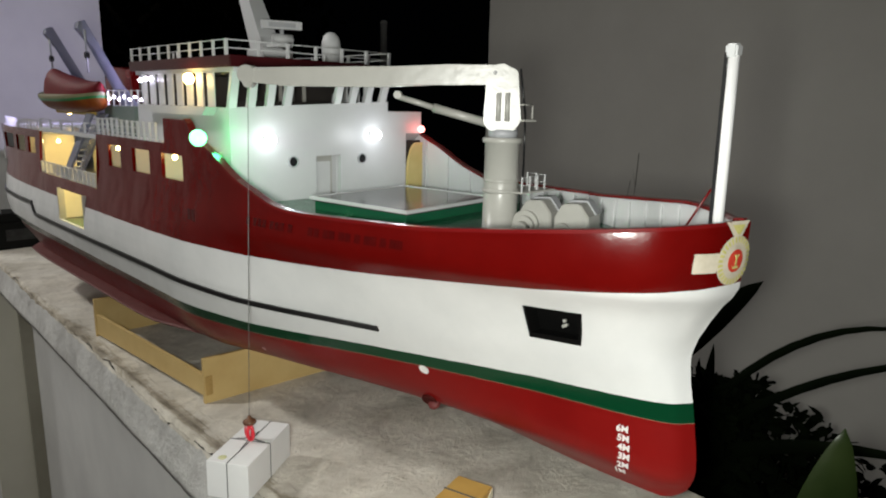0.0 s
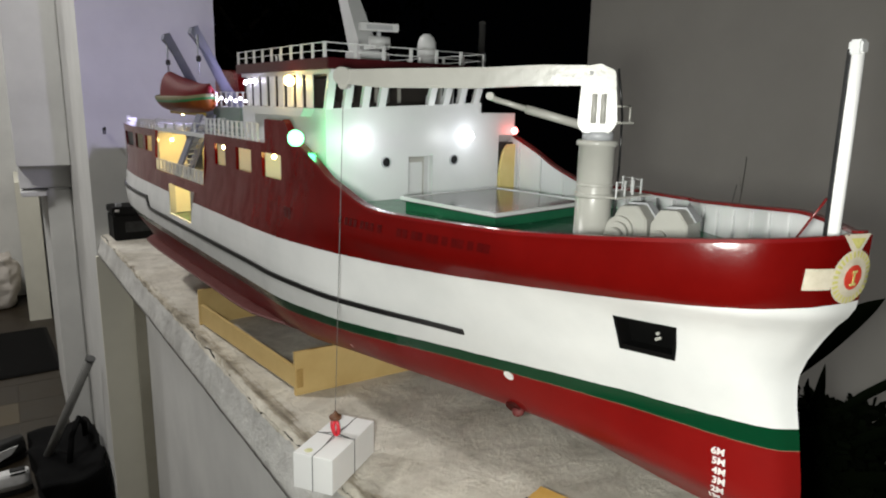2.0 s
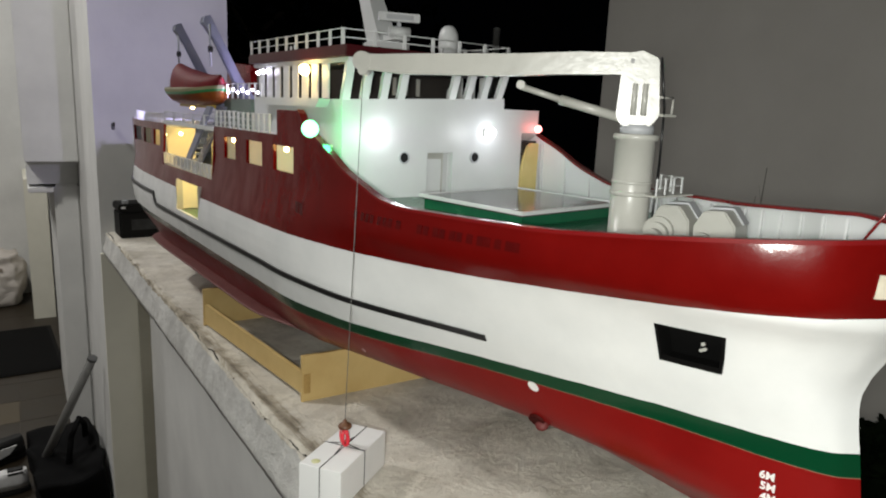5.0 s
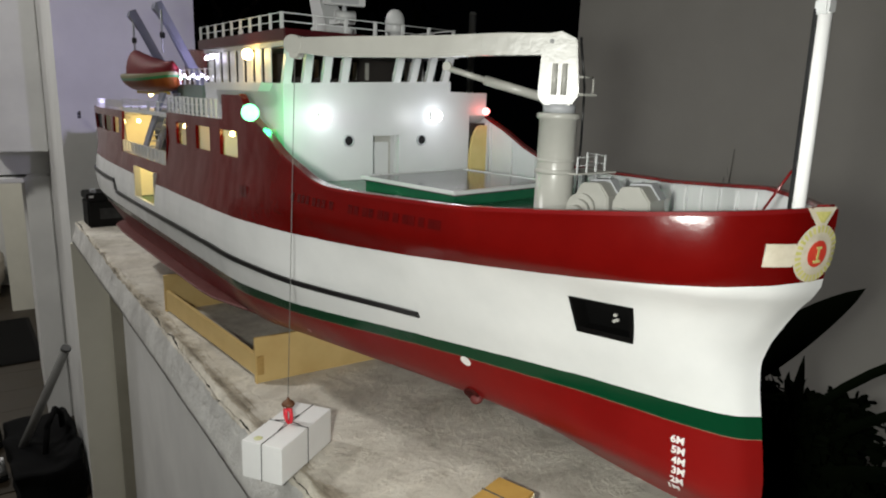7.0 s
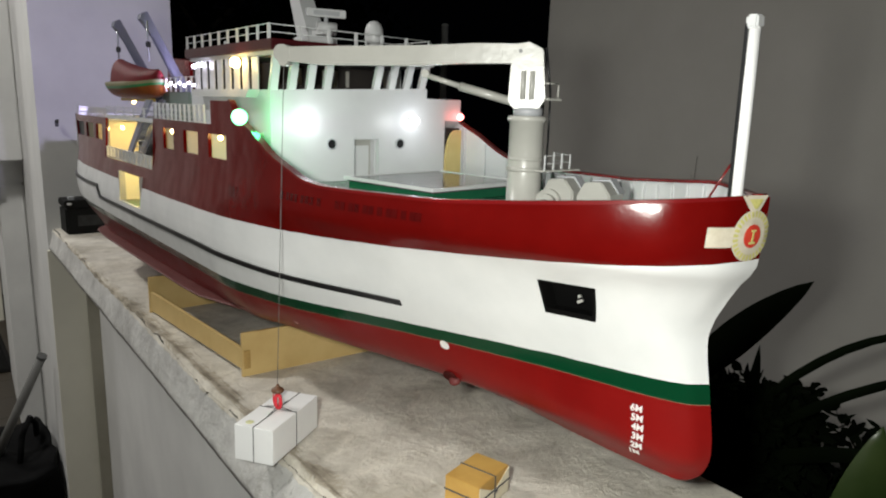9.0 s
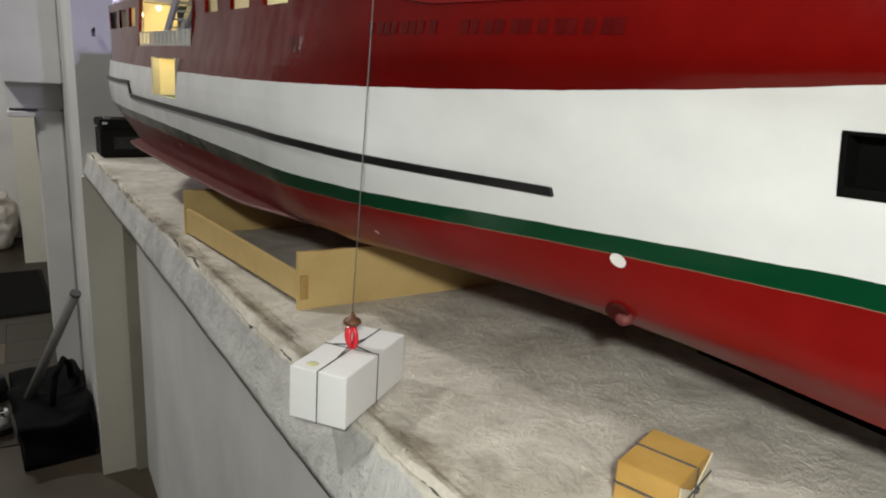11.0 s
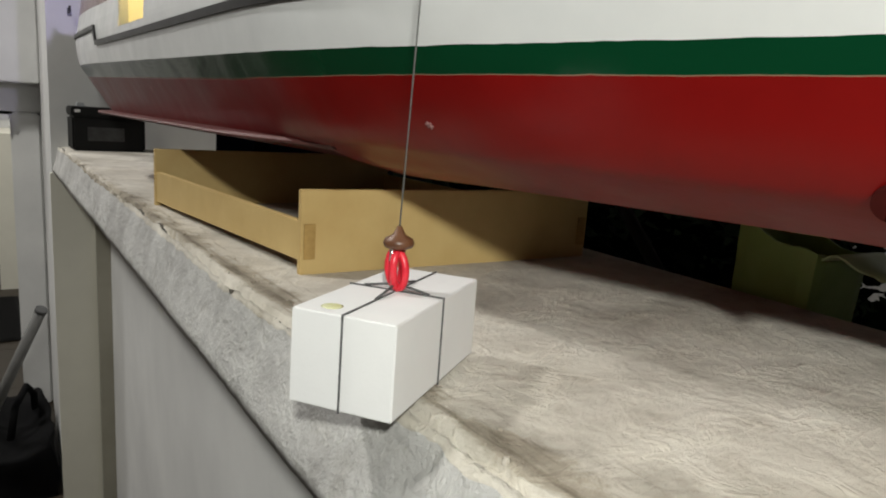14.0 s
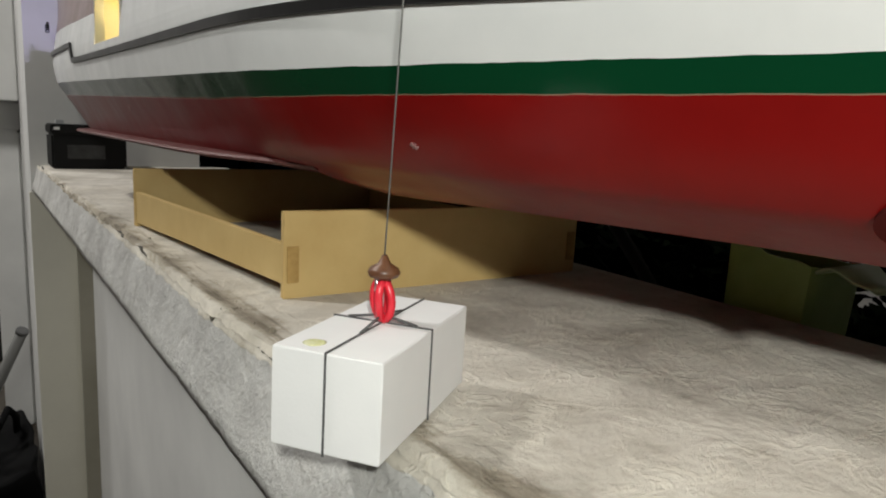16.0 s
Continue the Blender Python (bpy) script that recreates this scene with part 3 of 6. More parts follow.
def arc_at(a, w):
    """The arc length at which the waterline w passes the true station a."""
    return next(q[0] for q in outline(w) if q[1].y >= a)


def skin_patch(bm, s0, s1, w0, w1, out=0.0012, deep=0.002, n=8):
    """A thin plate that lies on the skin."""
    rows = []
    for i in range(n + 1):
        s = s0 + (s1 - s0) * i / n
        col = []
        for w in (w0, w1):
            p, nn, _ = skin(s, w, out)
            col += [p, p - nn * deep]
        rows.append([bm.verts.new(q) for q in col])
    for a, b in zip(rows, rows[1:]):
        for i, j in ((0, 2), (2, 3), (3, 1), (1, 0)):
            bm.faces.new((a[i], b[i], b[j], a[j]))
    bm.faces.new((rows[0][0], rows[0][2], rows[0][3], rows[0][1])), bm.faces.new((rows[-1][0], rows[-1][1], rows[-1][3], rows[-1][2]))


def skin_disc(bm, s0, w0, r, r_in=0.0, out=0.0016, n=36, flat=1.0):
    """A disc or ring that lies on the skin."""
    rings = []
    for rad in ([r_in, (r_in + r) / 2, r] if r_in else [r * 0.02, r * 0.35, r * 0.7, r]):
        rings.append([bm.verts.new(skin(s0 + rad * math.cos(math.tau * i / n) * flat, w0 + rad * math.sin(math.tau * i / n), out)[0]) for i in range(n)])
    for a, b in zip(rings, rings[1:]):
        for i in range(n):
            bm.faces.new((a[i], a[(i + 1) % n], b[(i + 1) % n], b[i]))
    if not r_in:
        bm.faces.new(rings[0])


# hull fittings
def rub_rail():
    bm = bmesh.new()
    line = [(-0.319, 0.2460), (-0.2, 0.2475), (0.0, 0.2515), (0.16, 0.254), (0.3, 0.254), (0.6, 0.254), (0.80, 0.2545), (0.868, 0.2555), (0.870, 0.2555), (0.893, 0.283), (0.895, 0.283), (1.0, 0.282), (1.15, 0.283), (1.25, 0.286), (1.315, 0.289)]
    for side in (-1, 1):
        prev = None
        for (a0, w0), (a1, w1) in zip(line, line[1:]):
            steps = max(2, int(abs(a1 - a0) / 0.02))
            for i in range(steps + (1 if a1 == line[-1][0] else 0)):
                u = i / steps
                a, w = a0 + (a1 - a0) * u, w0 + (w1 - w0) * u
                tall = 0.0042
                steep = 0.868 <= a <= 0.895
                col = []
                for dw, out in ((-tall, -0.002), (-tall, 0.0035), (tall, 0.0035), (tall, -0.002)):
                    da = 0.004 * (1 if dw > 0 else -1) if steep else 0
                    vv, aa = hull_point(a - da, w + dw)
                    col.append(bm.verts.new((side * (vv + out), aa, w + dw)))
                if prev:
                    for i2 in range(4):
                        bm.faces.new((prev[i2], prev[(i2 + 1) % 4], col[(i2 + 1) % 4], col[i2]))
                else:
                    bm.faces.new(col)
                prev = col
    return part("rub_rail", bm, BLACK, SHIP, "black rub rail along the hull")


rub_rail()


def cap_rail(side):
    bm = bmesh.new()
    prev = None
    for i in range(121):
        a = -0.752 + 0.797 * (i / 120) ** 1.5
        w = sheer(a) if side < 0 else port_sheer(a)
        v, at = hull_side(side, a, w)
        col = [bm.verts.new((side * max(v + o, 0), at, w + h)) for o, h in ((0.0025, -0.001), (0.0025, 0.003), (-0.009, 0.003), (-0.009, -0.001))]
        if prev:
            for j in range(4):
                bm.faces.new((prev[j], prev[(j + 1) % 4], col[(j + 1) % 4], col[j]))
        prev = col
    bm.faces.new(prev)
    return part("cap_rail", bm, RED, SHIP, "dark red bulwark cap rail")


for side in (-1, 1):
    cap_rail(side)


def hawse_window(side):
    frame_ob = new("hawse_window")
    frame_ob.parent = SHIP
    bm = bmesh.new()
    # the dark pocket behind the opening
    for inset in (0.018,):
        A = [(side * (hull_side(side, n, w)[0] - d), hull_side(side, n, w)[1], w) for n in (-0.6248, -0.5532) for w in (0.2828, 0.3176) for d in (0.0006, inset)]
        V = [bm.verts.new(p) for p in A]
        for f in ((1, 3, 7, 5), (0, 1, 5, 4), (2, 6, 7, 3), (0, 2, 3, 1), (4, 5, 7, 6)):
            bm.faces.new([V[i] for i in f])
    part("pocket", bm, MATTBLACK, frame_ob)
    bm = bmesh.new()
    for n0, w0, n1, w1 in ((-0.6285, 0.2757, -0.5495, 0.2829), (-0.6285, 0.3178, -0.5495, 0.3203), (-0.6285, 0.2757, -0.6245, 0.3203), (-0.5535, 0.2757, -0.5495, 0.3203)):
        c = []
        for n, w in ((n0, w0), (n1, w0), (n1, w1), (n0, w1)):
            v, a = hull_side(side, n, w)
            c += [bm.verts.new((side * (v + 0.001), a, w)), bm.verts.new((side * (v - 0.0085), a, w))]
        for i in range(4):
            j = (i + 1) % 4
            bm.faces.new((c[2 * i], c[2 * j], c[2 * j + 1], c[2 * i + 1]))
        bm.faces.new(c[0::2]), bm.faces.new(c[1::2])
    part("window_frame", bm, MATTBLACK, frame_ob)
    for i, (n, w) in enumerate(((-0.598, 0.303), (-0.600, 0.297), (-0.596, 0.295))):
        v, a = hull_side(side, n, w)
        bm = bmesh.new()
        add_rod(bm, (side * (v - 0.013), a, w), (side * (v - 0.009), a, w), 0.0018)
        part("bolt", bm, CREAM, frame_ob)


for side in (-1, 1):
    hawse_window(side)

EMBLEMW = worn("cream_sticker", (0.46, 0.41, 0.31), (0.62, 0.57, 0.47), 90, 0.5, 400, 0.05)
EMBLEMY = worn("yellow_green_sticker", (0.40, 0.40, 0.10), (0.62, 0.56, 0.22), 220, 0.5, 400, 0.05)
EMBLEMR = worn("red_sticker", (0.5, 0.03, 0.02), (0.62, 0.06, 0.03), 90, 0.5, 400, 0.05)


def bow_emblem():
    root = new("bow_emblem")
    root.parent = SHIP
    tagged(root, "round cream emblem sticker with a red centre")
    s, w = 0.0215, 0.3935
    bm = bmesh.new()
    skin_disc(bm, s, w, 0.0258, 0, 0.0012)
    part("backing", bm, EMBLEMW, root)
    n = 28
    for i in range(n):
        t0, t1 = math.tau * i / n, math.tau * (i + 0.55) / n
        bm = bmesh.new()
        q = [skin(s + r * math.cos(t), w + r * math.sin(t), 0.0020)[0] for r, t in ((0.0188, t0), (0.0248, t0), (0.0248, t1), (0.0188, t1))]
        bm.faces.new([bm.verts.new(p) for p in q])
        part("wreath_leaf", bm, EMBLEMY, root)
    bm = bmesh.new()
    skin_disc(bm, s, w, 0.0118, 0, 0.0020)
    part("centre_disc", bm, EMBLEMR, root)
    bm = bmesh.new()
    for s0, s1, w0, w1 in ((-0.0012, 0.0012, -0.007, 0.0065), (-0.0035, 0.0035, 0.0045, 0.0065), (-0.0045, 0.0045, -0.0078, -0.0055)):
        skin_patch(bm, s + s0, s + s1, w + w0, w + w1, 0.0028, 0.0004, 3)
    part("gold_shape", bm, EMBLEMY, root)
    bm = bmesh.new()
    q = [skin(s + ds, w + dw, 0.0014)[0] for ds, dw in ((-0.0170, 0.0400), (0.0170, 0.0400), (0.004, 0.0215), (-0.004, 0.0215))]
    bm.faces.new([bm.verts.new(p) for p in q])
    part("crown", bm, EMBLEMW, root)
    bm = bmesh.new()
    q = [skin(s + ds, w + dw, 0.0022)[0] for ds, dw in ((-0.0095, 0.0365), (0.0095, 0.0365), (0.002, 0.027), (-0.002, 0.027))]
    bm.faces.new([bm.verts.new(p) for p in q])
    part("crown_field", bm, EMBLEMY, root)
    bm = bmesh.new()
    skin_patch(bm, s + 0.0245, s + 0.052, w - 0.0105, w + 0.0095, 0.0012, 0.001)
    part("name_plate", bm, EMBLEMW, root, "plain cream plate")


bow_emblem()

MARK = worn("white_marking_paint", (0.70, 0.68, 0.66), (0.80, 0.78, 0.76), 300, 0.5)


def draught_marks():
    root = new("draught_marks")
    root.parent = SHIP
    s = arc_at(-0.630, 0.15)
    for i, word in enumerate(("6M", "5M", "4M", "3M", "2M", "1M")):
        w = 0.1785 - 0.0112 * i
        data = bpy.data.curves.new("mark", "FONT")
        data.body, data.size, data.align_x, data.align_y, data.extrude, data.offset = word, 0.0112, "CENTER", "CENTER", 0.0003, 0.0003
        tmp = new("mark_text", data)
        me = bpy.data.meshes.new_from_object(tmp.evaluated_get(bpy.context.evaluated_depsgraph_get()))
        bpy.data.objects.remove(tmp)
        me.materials.clear()
        me.materials.append(MARK)
        ob = new("mark", me)
        p, n, t = skin(s, w, 0.0012)
        x = -t.normalized()
        up = n.cross(x).normalized()
        ob.matrix_local = Matrix((( x.x, up.x, n.x, p.x), (x.y, up.y, n.y, p.y), (x.z, up.z, n.z, p.z), (0, 0, 0, 1)))
        ob.parent = root
    tagged(root, "white draught marks down the bow")


draught_marks()

# the bars of the faded name on the red bulwark, and faded patches further aft
NAMEP = worn("faded_dark_lettering", (0.046, 0.0012, 0.0014), (0.084, 0.002, 0.002), 60, 0.22)


def name_bars():
    root = new("name_lettering")
    root.parent = SHIP
    tagged(root, "faded dark lettering on the red bulwark")
    for a in [-0.145 - 0.0125 * i for i in range(22) if i not in (8, 9)]:
        w = 0.372 + 0.006 * (-a - 0.15)
        s = arc_at(a, round(w, 4))
        bm = bmesh.new()
        skin_patch(bm, s - 0.0042, s + 0.0042, w, w + 0.011, 0.0010, 0.0006, 2)
        part("letter_bar", bm, NAMEP, root)
    for a in (0.02, 0.035):
        v = hull_point(a, 0.36)[0]
        box_part("letter_bar", (-v - 0.001, a - 0.006, 0.352), (-v + 0.001, a + 0.006, 0.372), NAMEP, root)


name_bars()
for a, w, r in ((-0.367, 0.192, 0.0066),):
    bm = bmesh.new()
    skin_disc(bm, arc_at(a, w), w, r, 0, 0.0012, 24, 1.1)
    part("thruster_mark", bm, MARK, SHIP, "round white mark on the red bottom")


def star_mark(a, w, size):
    """A small painted cross on the red bottom."""
    v, at = hull_point(a, w)
    v2, at2 = hull_point(a + 0.02, w)
    v3, at3 = hull_point(a, w + 0.01)
    p = Vector((-v, at, w))
    x = Vector((v - v2, at2 - at, 0)).normalized()
    y = Vector((v - v3, at3 - at, 0.01)).normalized()
    m = Matrix((x, y, x.cross(y))).transposed().to_4x4()
    m.translation = p
    bm = bmesh.new()
    for turn in (20, 80, 140):
        add_box(bm, (-size, -size * 0.16, -0.0008), (size, size * 0.16, 0.0008), m @ Matrix.Rotation(radians(turn), 4, "Z"))
    part("star_mark", bm, worn("scuffed_mark_paint", (0.20, 0.06, 0.06), (0.42, 0.26, 0.25), 260, 0.5), SHIP, "small white star mark on the red bottom")


star_mark(-0.078, 0.158, 0.0034), star_mark(0.592, 0.179, 0.0046)


def thruster_tunnel():
    """The round opening of the bow thruster with its red hood."""
    w = 0.137
    s = arc_at(-0.360, w)
    p, n, t = skin(s, w, 0.0)
    bm = bmesh.new()
    # solid plug whose dark red stands for the unlit hollow of the tunnel
    add_rod(bm, p - n * 0.012, p + n * 0.0030, 0.0125, 0.0120, 24)
    tunnel = part("thruster_tunnel", bm, worn("dark_hollow_plug", (0.035, 0.004, 0.003), (0.06, 0.007, 0.006), 40, 0.7, spec=0.1), SHIP)
    q = p - t * 0.007 + Vector((0, 0, -0.003))
    bm = bmesh.new()
    bmesh.ops.create_uvsphere(bm, u_segments=18, v_segments=12, radius=0.0095, matrix=Matrix.Translation(q) @ n.to_track_quat("Z", "Y").to_matrix().to_4x4() @ Matrix.Diagonal((0.95, 0.65, 1.0, 1)))
    for f in bm.faces:
        f.smooth = True
    part("thruster_hood", bm, worn("scuffed_red_paint", (0.08, 0.008, 0.008), (0.14, 0.022, 0.02), 60, 0.6), tunnel)


thruster_tunnel()


def bilge_keel(side):
    """The scuffed plate that stands out along the knuckle of the bilge."""
    bm = bmesh.new()
    prev = None
    for i in range(70):
        a = 0.085 + 1.13 * i / 69
        v, at = hull_point(a, 0.130)
        z = keel_lift(a, 0.130)
        k = min(1, i / 10, (69 - i) / 6)
        out = (tuck(a) + 0.005) * k
        col = [bm.verts.new((side * (v + o), at, z + h)) for o, h in ((-0.006, 0.004), (out - 0.002, 0.0022), (out, -0.0005), (out - 0.002, -0.003), (-0.006, -0.005))]
        if prev:
            for j in range(5):
                bm.faces.new((prev[j], prev[(j + 1) % 5], col[(j + 1) % 5], col[j]))
        else:
            bm.faces.new(col)
        prev = col
    bm.faces.new(prev[::-1])
    part("bilge_keel", bm, worn("scuffed_red_edge", (0.07, 0.010, 0.010), (0.16, 0.06, 0.055), 60, 0.5), SHIP, "pale scuffed bilge strip")


for side in (-1, 1):
    bilge_keel(side)

for i in range(13):
    a = -0.63 + 0.034 * i
    for side in (-1, 1):
        v, at = hull_side(side, a, 0.40)
        top = (sheer(a) if side < 0 else port_sheer(a)) - 0.004
        box_part("bulwark_stanchion", (side * (v - 0.009) - 0.004, at - 0.0012, 0.374), (side * (v - 0.009) + 0.004, at + 0.0012, top), WHITE, SHIP)
for i in range(3):
    a = -0.13 + 0.06 * i
    box_part("bulwark_stanchion", (0.226, a - 0.0008, 0.374), (0.230, a + 0.0012, sheer(a) - 0.004), WHITE, SHIP)

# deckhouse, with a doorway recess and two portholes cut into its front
# near-black brown shared by the wheelhouse floor, bulkhead, rear wall, lining and console
CABINDARK = worn("dark_cabin_interior", (0.016, 0.013, 0.012), (0.035, 0.030, 0.027), 20, 0.5, 250, 0.1)


def base_top(v):
    """The sill of the wheelhouse windows, which rises towards the port side."""
    return 0.528 + 0.047 * (v + 0.185)


def deckhouse():
    root = new("deckhouse")
    root.parent = SHIP
    tagged(root, "white deckhouse with portholes and a doorway")
    bm = bmesh.new()
    # front wall in panels round the doorway
    for panel in ([(-0.185, 0.352), (-0.026, 0.352), (-0.026, base_top(-0.026)), (-0.185, base_top(-0.185))],
                  [(0.026, 0.352), (0.181, 0.352), (0.181, 0.5248), (0.1345, 0.5248), (0.1345, base_top(0.1345)), (0.026, base_top(0.026))],
                  [(-0.026, 0.449), (0.026, 0.449), (0.026, base_top(0.026)), (-0.026, base_top(-0.026))]):
        add_prism(bm, panel, 0.0, 0.012, 1)
    part("front_wall", bm, WHITE, root)
    for x in (-0.185, 0.175):
        box_part("side_wall", (x, 0.012, 0.352), (x + 0.006, 0.36, 0.528 if x < 0 else 0.517), WHITE, root)
    box_part("back_wall", (-0.179, 0.354, 0.352), (0.175, 0.36, 0.517), WHITE, root)
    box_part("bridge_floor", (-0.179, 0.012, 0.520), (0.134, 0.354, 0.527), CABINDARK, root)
    d = box_part("door_recess", (-0.026, 0.026, 0.352), (0.026, 0.030, 0.449), CREAM, root, "cream inner door", 0.001)
    box_part("door_leaf", (-0.018, 0.0235, 0.376), (0.020, 0.026, 0.436), WHITE, d, "", 0.001)
    box_part("jamb", (-0.026, 0.012, 0.374), (-0.0245, 0.026, 0.449), WHITE, d)
    box_part("jamb", (0.0245, 0.012, 0.374), (0.026, 0.026, 0.449), WHITE, d)
    box_part("lintel", (-0.026, 0.012, 0.447), (0.026, 0.026, 0.449), WHITE, d)
    box_part("side_door", (-0.1865, 0.06, 0.40), (-0.185, 0.115, 0.445), GREYP, root, "grey side door", 0.0005)
    for v in (-0.073, 0.0725):
        bm = bmesh.new()
        n = 24
        rings = [[bm.verts.new((v + r * math.cos(math.tau * i / n), a, 0.4405 + r * math.sin(math.tau * i / n))) for i in range(n)] for r, a in ((0.0098, -0.0002), (0.0098, -0.003), (0.0076, -0.003), (0.0076, -0.0012))]
        for p, q in zip(rings, rings[1:]):
            for i in range(n):
                f = bm.faces.new((p[i], p[(i + 1) % n], q[(i + 1) % n], q[i]))
                f.smooth = True
        hole = part("porthole", bm, GREYP, root)
        bm = bmesh.new()
        add_rod(bm, (v, -0.0006, 0.4405), (v, -0.0016, 0.4405), 0.0076, n=24)
        part("porthole_pane", bm, BLACK, hole)


deckhouse()


def wheelhouse():
    root = new("wheelhouse")
    root.parent = SHIP
    tagged(root, "white wheelhouse with raked window posts")
    for v in (-0.1785, -0.146, -0.113, -0.0806, 0.0201, 0.053, 0.087, 0.1222):
        bm = bmesh.new()
        foot = base_top(v) - 0.001
        add_prism(bm, [(0.0, foot), (0.008, foot), (-0.010, 0.588), (-0.018, 0.588)], v - 0.0066, v + 0.0066, 0)
        part("window_post", bm, WHITE, root)
    for i in range(8):
        a = 0.058 + 0.038 * i
        for v in (-0.1845, 0.1322):
            box_part("side_post", (v, a - 0.0115, 0.5285 if v < 0 else 0.5245), (v + 0.0023, a + 0.0115, 0.5815), WHITE, root)
    box_part("ceiling_panel", (-0.1845, -0.019, 0.582), (0.1345, 0.36, 0.5885), WHITE, root)
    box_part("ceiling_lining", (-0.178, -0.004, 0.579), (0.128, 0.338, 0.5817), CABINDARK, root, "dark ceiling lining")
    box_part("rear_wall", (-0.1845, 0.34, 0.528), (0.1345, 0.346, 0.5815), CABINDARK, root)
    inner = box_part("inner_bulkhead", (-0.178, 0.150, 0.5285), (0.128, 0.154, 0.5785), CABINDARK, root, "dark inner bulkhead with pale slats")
    for i in range(5):
        box_part("slat", (-0.058 + 0.026 * i, 0.1472, 0.531), (-0.051 + 0.026 * i, 0.1496, 0.573), CREAM, inner)
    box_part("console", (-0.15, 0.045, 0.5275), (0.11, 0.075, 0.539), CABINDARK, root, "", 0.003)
    for v, h in ((-0.128, 0.030), (-0.096, 0.022), (0.036, 0.028), (0.070, 0.020), (0.104, 0.026)):
        bm = bmesh.new()
        add_lathe(bm, (v, 0.030, 0.5275), [(0.004, 0), (0.006, h * 0.5), (0.005, h * 0.9), (0.002, h)], 10)
        part("fitting", bm, GREYP, root)
    bm = bmesh.new()
    add_prism(bm, [(0.10, 0.4705), (0.02, 0.4705), (0.002, 0.484), (0.002, 0.5248), (0.10, 0.5248)], 0.1812, 0.222, 0)
    part("bridge_wing", bm, WHITE, root)
    box_part("wing_deck", (0.1346, 0.0125, 0.5175), (0.1808, 0.36, 0.5243), WHITE, root)
    bm = bmesh.new()
    add_prism(bm, [(0.30, 0.515), (0.05, 0.515), (0.035, 0.528), (0.30, 0.528)], -0.205, -0.1855, 0)
    part("bridge_wing", bm, WHITE, root)


wheelhouse()
# flat black panel painted in for the passage's shaded depth
box_part("passage_dark_panel", (0.1815, 0.004, 0.376), (0.2225, 0.008, 0.470), BLACK, SHIP)


def passage_panel():
    """The yellowish panel beside the deckhouse, with a rounded upper corner."""
    bm = bmesh.new()
    curve = [(0.2085 - 0.0250 * math.sin(t), 0.400 + 0.066 * math.cos(t)) for t in [math.pi / 2 * i / 10 for i in range(11)]]
    add_prism(bm, [(0.2225, 0.376), (0.2225, 0.466)] + curve + [(0.1835, 0.376)], -0.003, 0.003, 1)
    part("passage_panel", bm, worn("yellow_varnish", (0.55, 0.44, 0.16), (0.66, 0.54, 0.24), 20, 0.5), SHIP, "yellowish passage wall")
    box_part("passage_post", (0.2228, -0.004, 0.376), (0.2275, 0.006, 0.470), WHITE, SHIP)


passage_panel()
box_part("stern_post", (-0.216, 1.286, 0.36), (-0.208, 1.294, 0.458), WHITE, SHIP)


def bridge_roof():
    bm = bmesh.new()
    add_prism(bm, [(-0.191, -0.021), (0.138, -0.021), (0.138, 0.372), (-0.191, 0.372)], 0.5888, 0.606, 2)
    # roof red darkened in its colour, as little lamplight reaches it
    return part("bridge_roof", bm, worn("dimmed_roof_red", (0.035, 0.003, 0.005), (0.055, 0.005, 0.007), 12, 0.3, 220, 0.06), SHIP, "dark red bridge roof", 0.0015)


bridge_roof()


def railing(name, pts, height, spacing, parent, post=0.0022, bars=(0.5, 1.0), flat=True, material=None, label="white painted railing"):
    """A railing along a line of foot points: posts and running bars."""
    mat = material or WHITE
    root = new(name)
    root.parent = parent
    tagged(root, label)
    post_me = None
    for p, q in zip(pts, pts[1:]):
        p, q = Vector(p), Vector(q)
        n = max(1, round((q - p).length / spacing))
        for i in range(n + (1 if q == Vector(pts[-1]) else 0)):
            c = p.lerp(q, i / n)
            if post_me is None:
                bm = bmesh.new()
                add_box(bm, (-post, -post, 0), (post, post, height))
                post_me = finish("post", bm, mat)
            ob = new("post", post_me)
            ob.location, ob.parent = c, root
        for h in bars:
            bm = bmesh.new()
            add_rod(bm, p + Vector((0, 0, height * h - 0.001)), q + Vector((0, 0, height * h - 0.001)), post * 0.42, n=6)
            part("rail_bar", bm, mat, root)
    return root


railing("roof_railing", [(-0.187, 0.366, 0.606), (-0.187, -0.004, 0.606)], 0.024, 0.040, SHIP, 0.0018)
railing("roof_railing", [(-0.187, -0.004, 0.606), (0.134, -0.004, 0.606)], 0.024, 0.054, SHIP)
railing("roof_railing", [(0.134, -0.004, 0.606), (0.134, 0.366, 0.606)], 0.024, 0.06, SHIP)
railing("boat_deck_railing", [(-0.231, 0.170, 0.466), (-0.231, 0.445, 0.466)], 0.034, 0.026, SHIP, 0.002, (0.34, 0.67, 1.0))
railing("boat_deck_railing", [(-0.231, 0.45, 0.466), (-0.231, 0.84, 0.466)], 0.022, 0.075, SHIP, 0.002, (0.5, 1.0))
railing("balcony_railing", [(-0.236, 0.456, 0.36), (-0.236, 0.84, 0.36)], 0.028, 0.03, SHIP, 0.0028, (0.15, 1.0))
railing("poop_railing", [(-0.229, 0.85, 0.456), (-0.229, 1.05, 0.456), (-0.21, 1.26, 0.456)], 0.026, 0.03, SHIP, 0.0018, (0.5, 1.0))
railing("boat_deck_railing", [(-0.231, 0.448, 0.466), (-0.10, 0.448, 0.466)], 0.034, 0.026, SHIP, 0.002, (0.34, 0.67, 1.0))


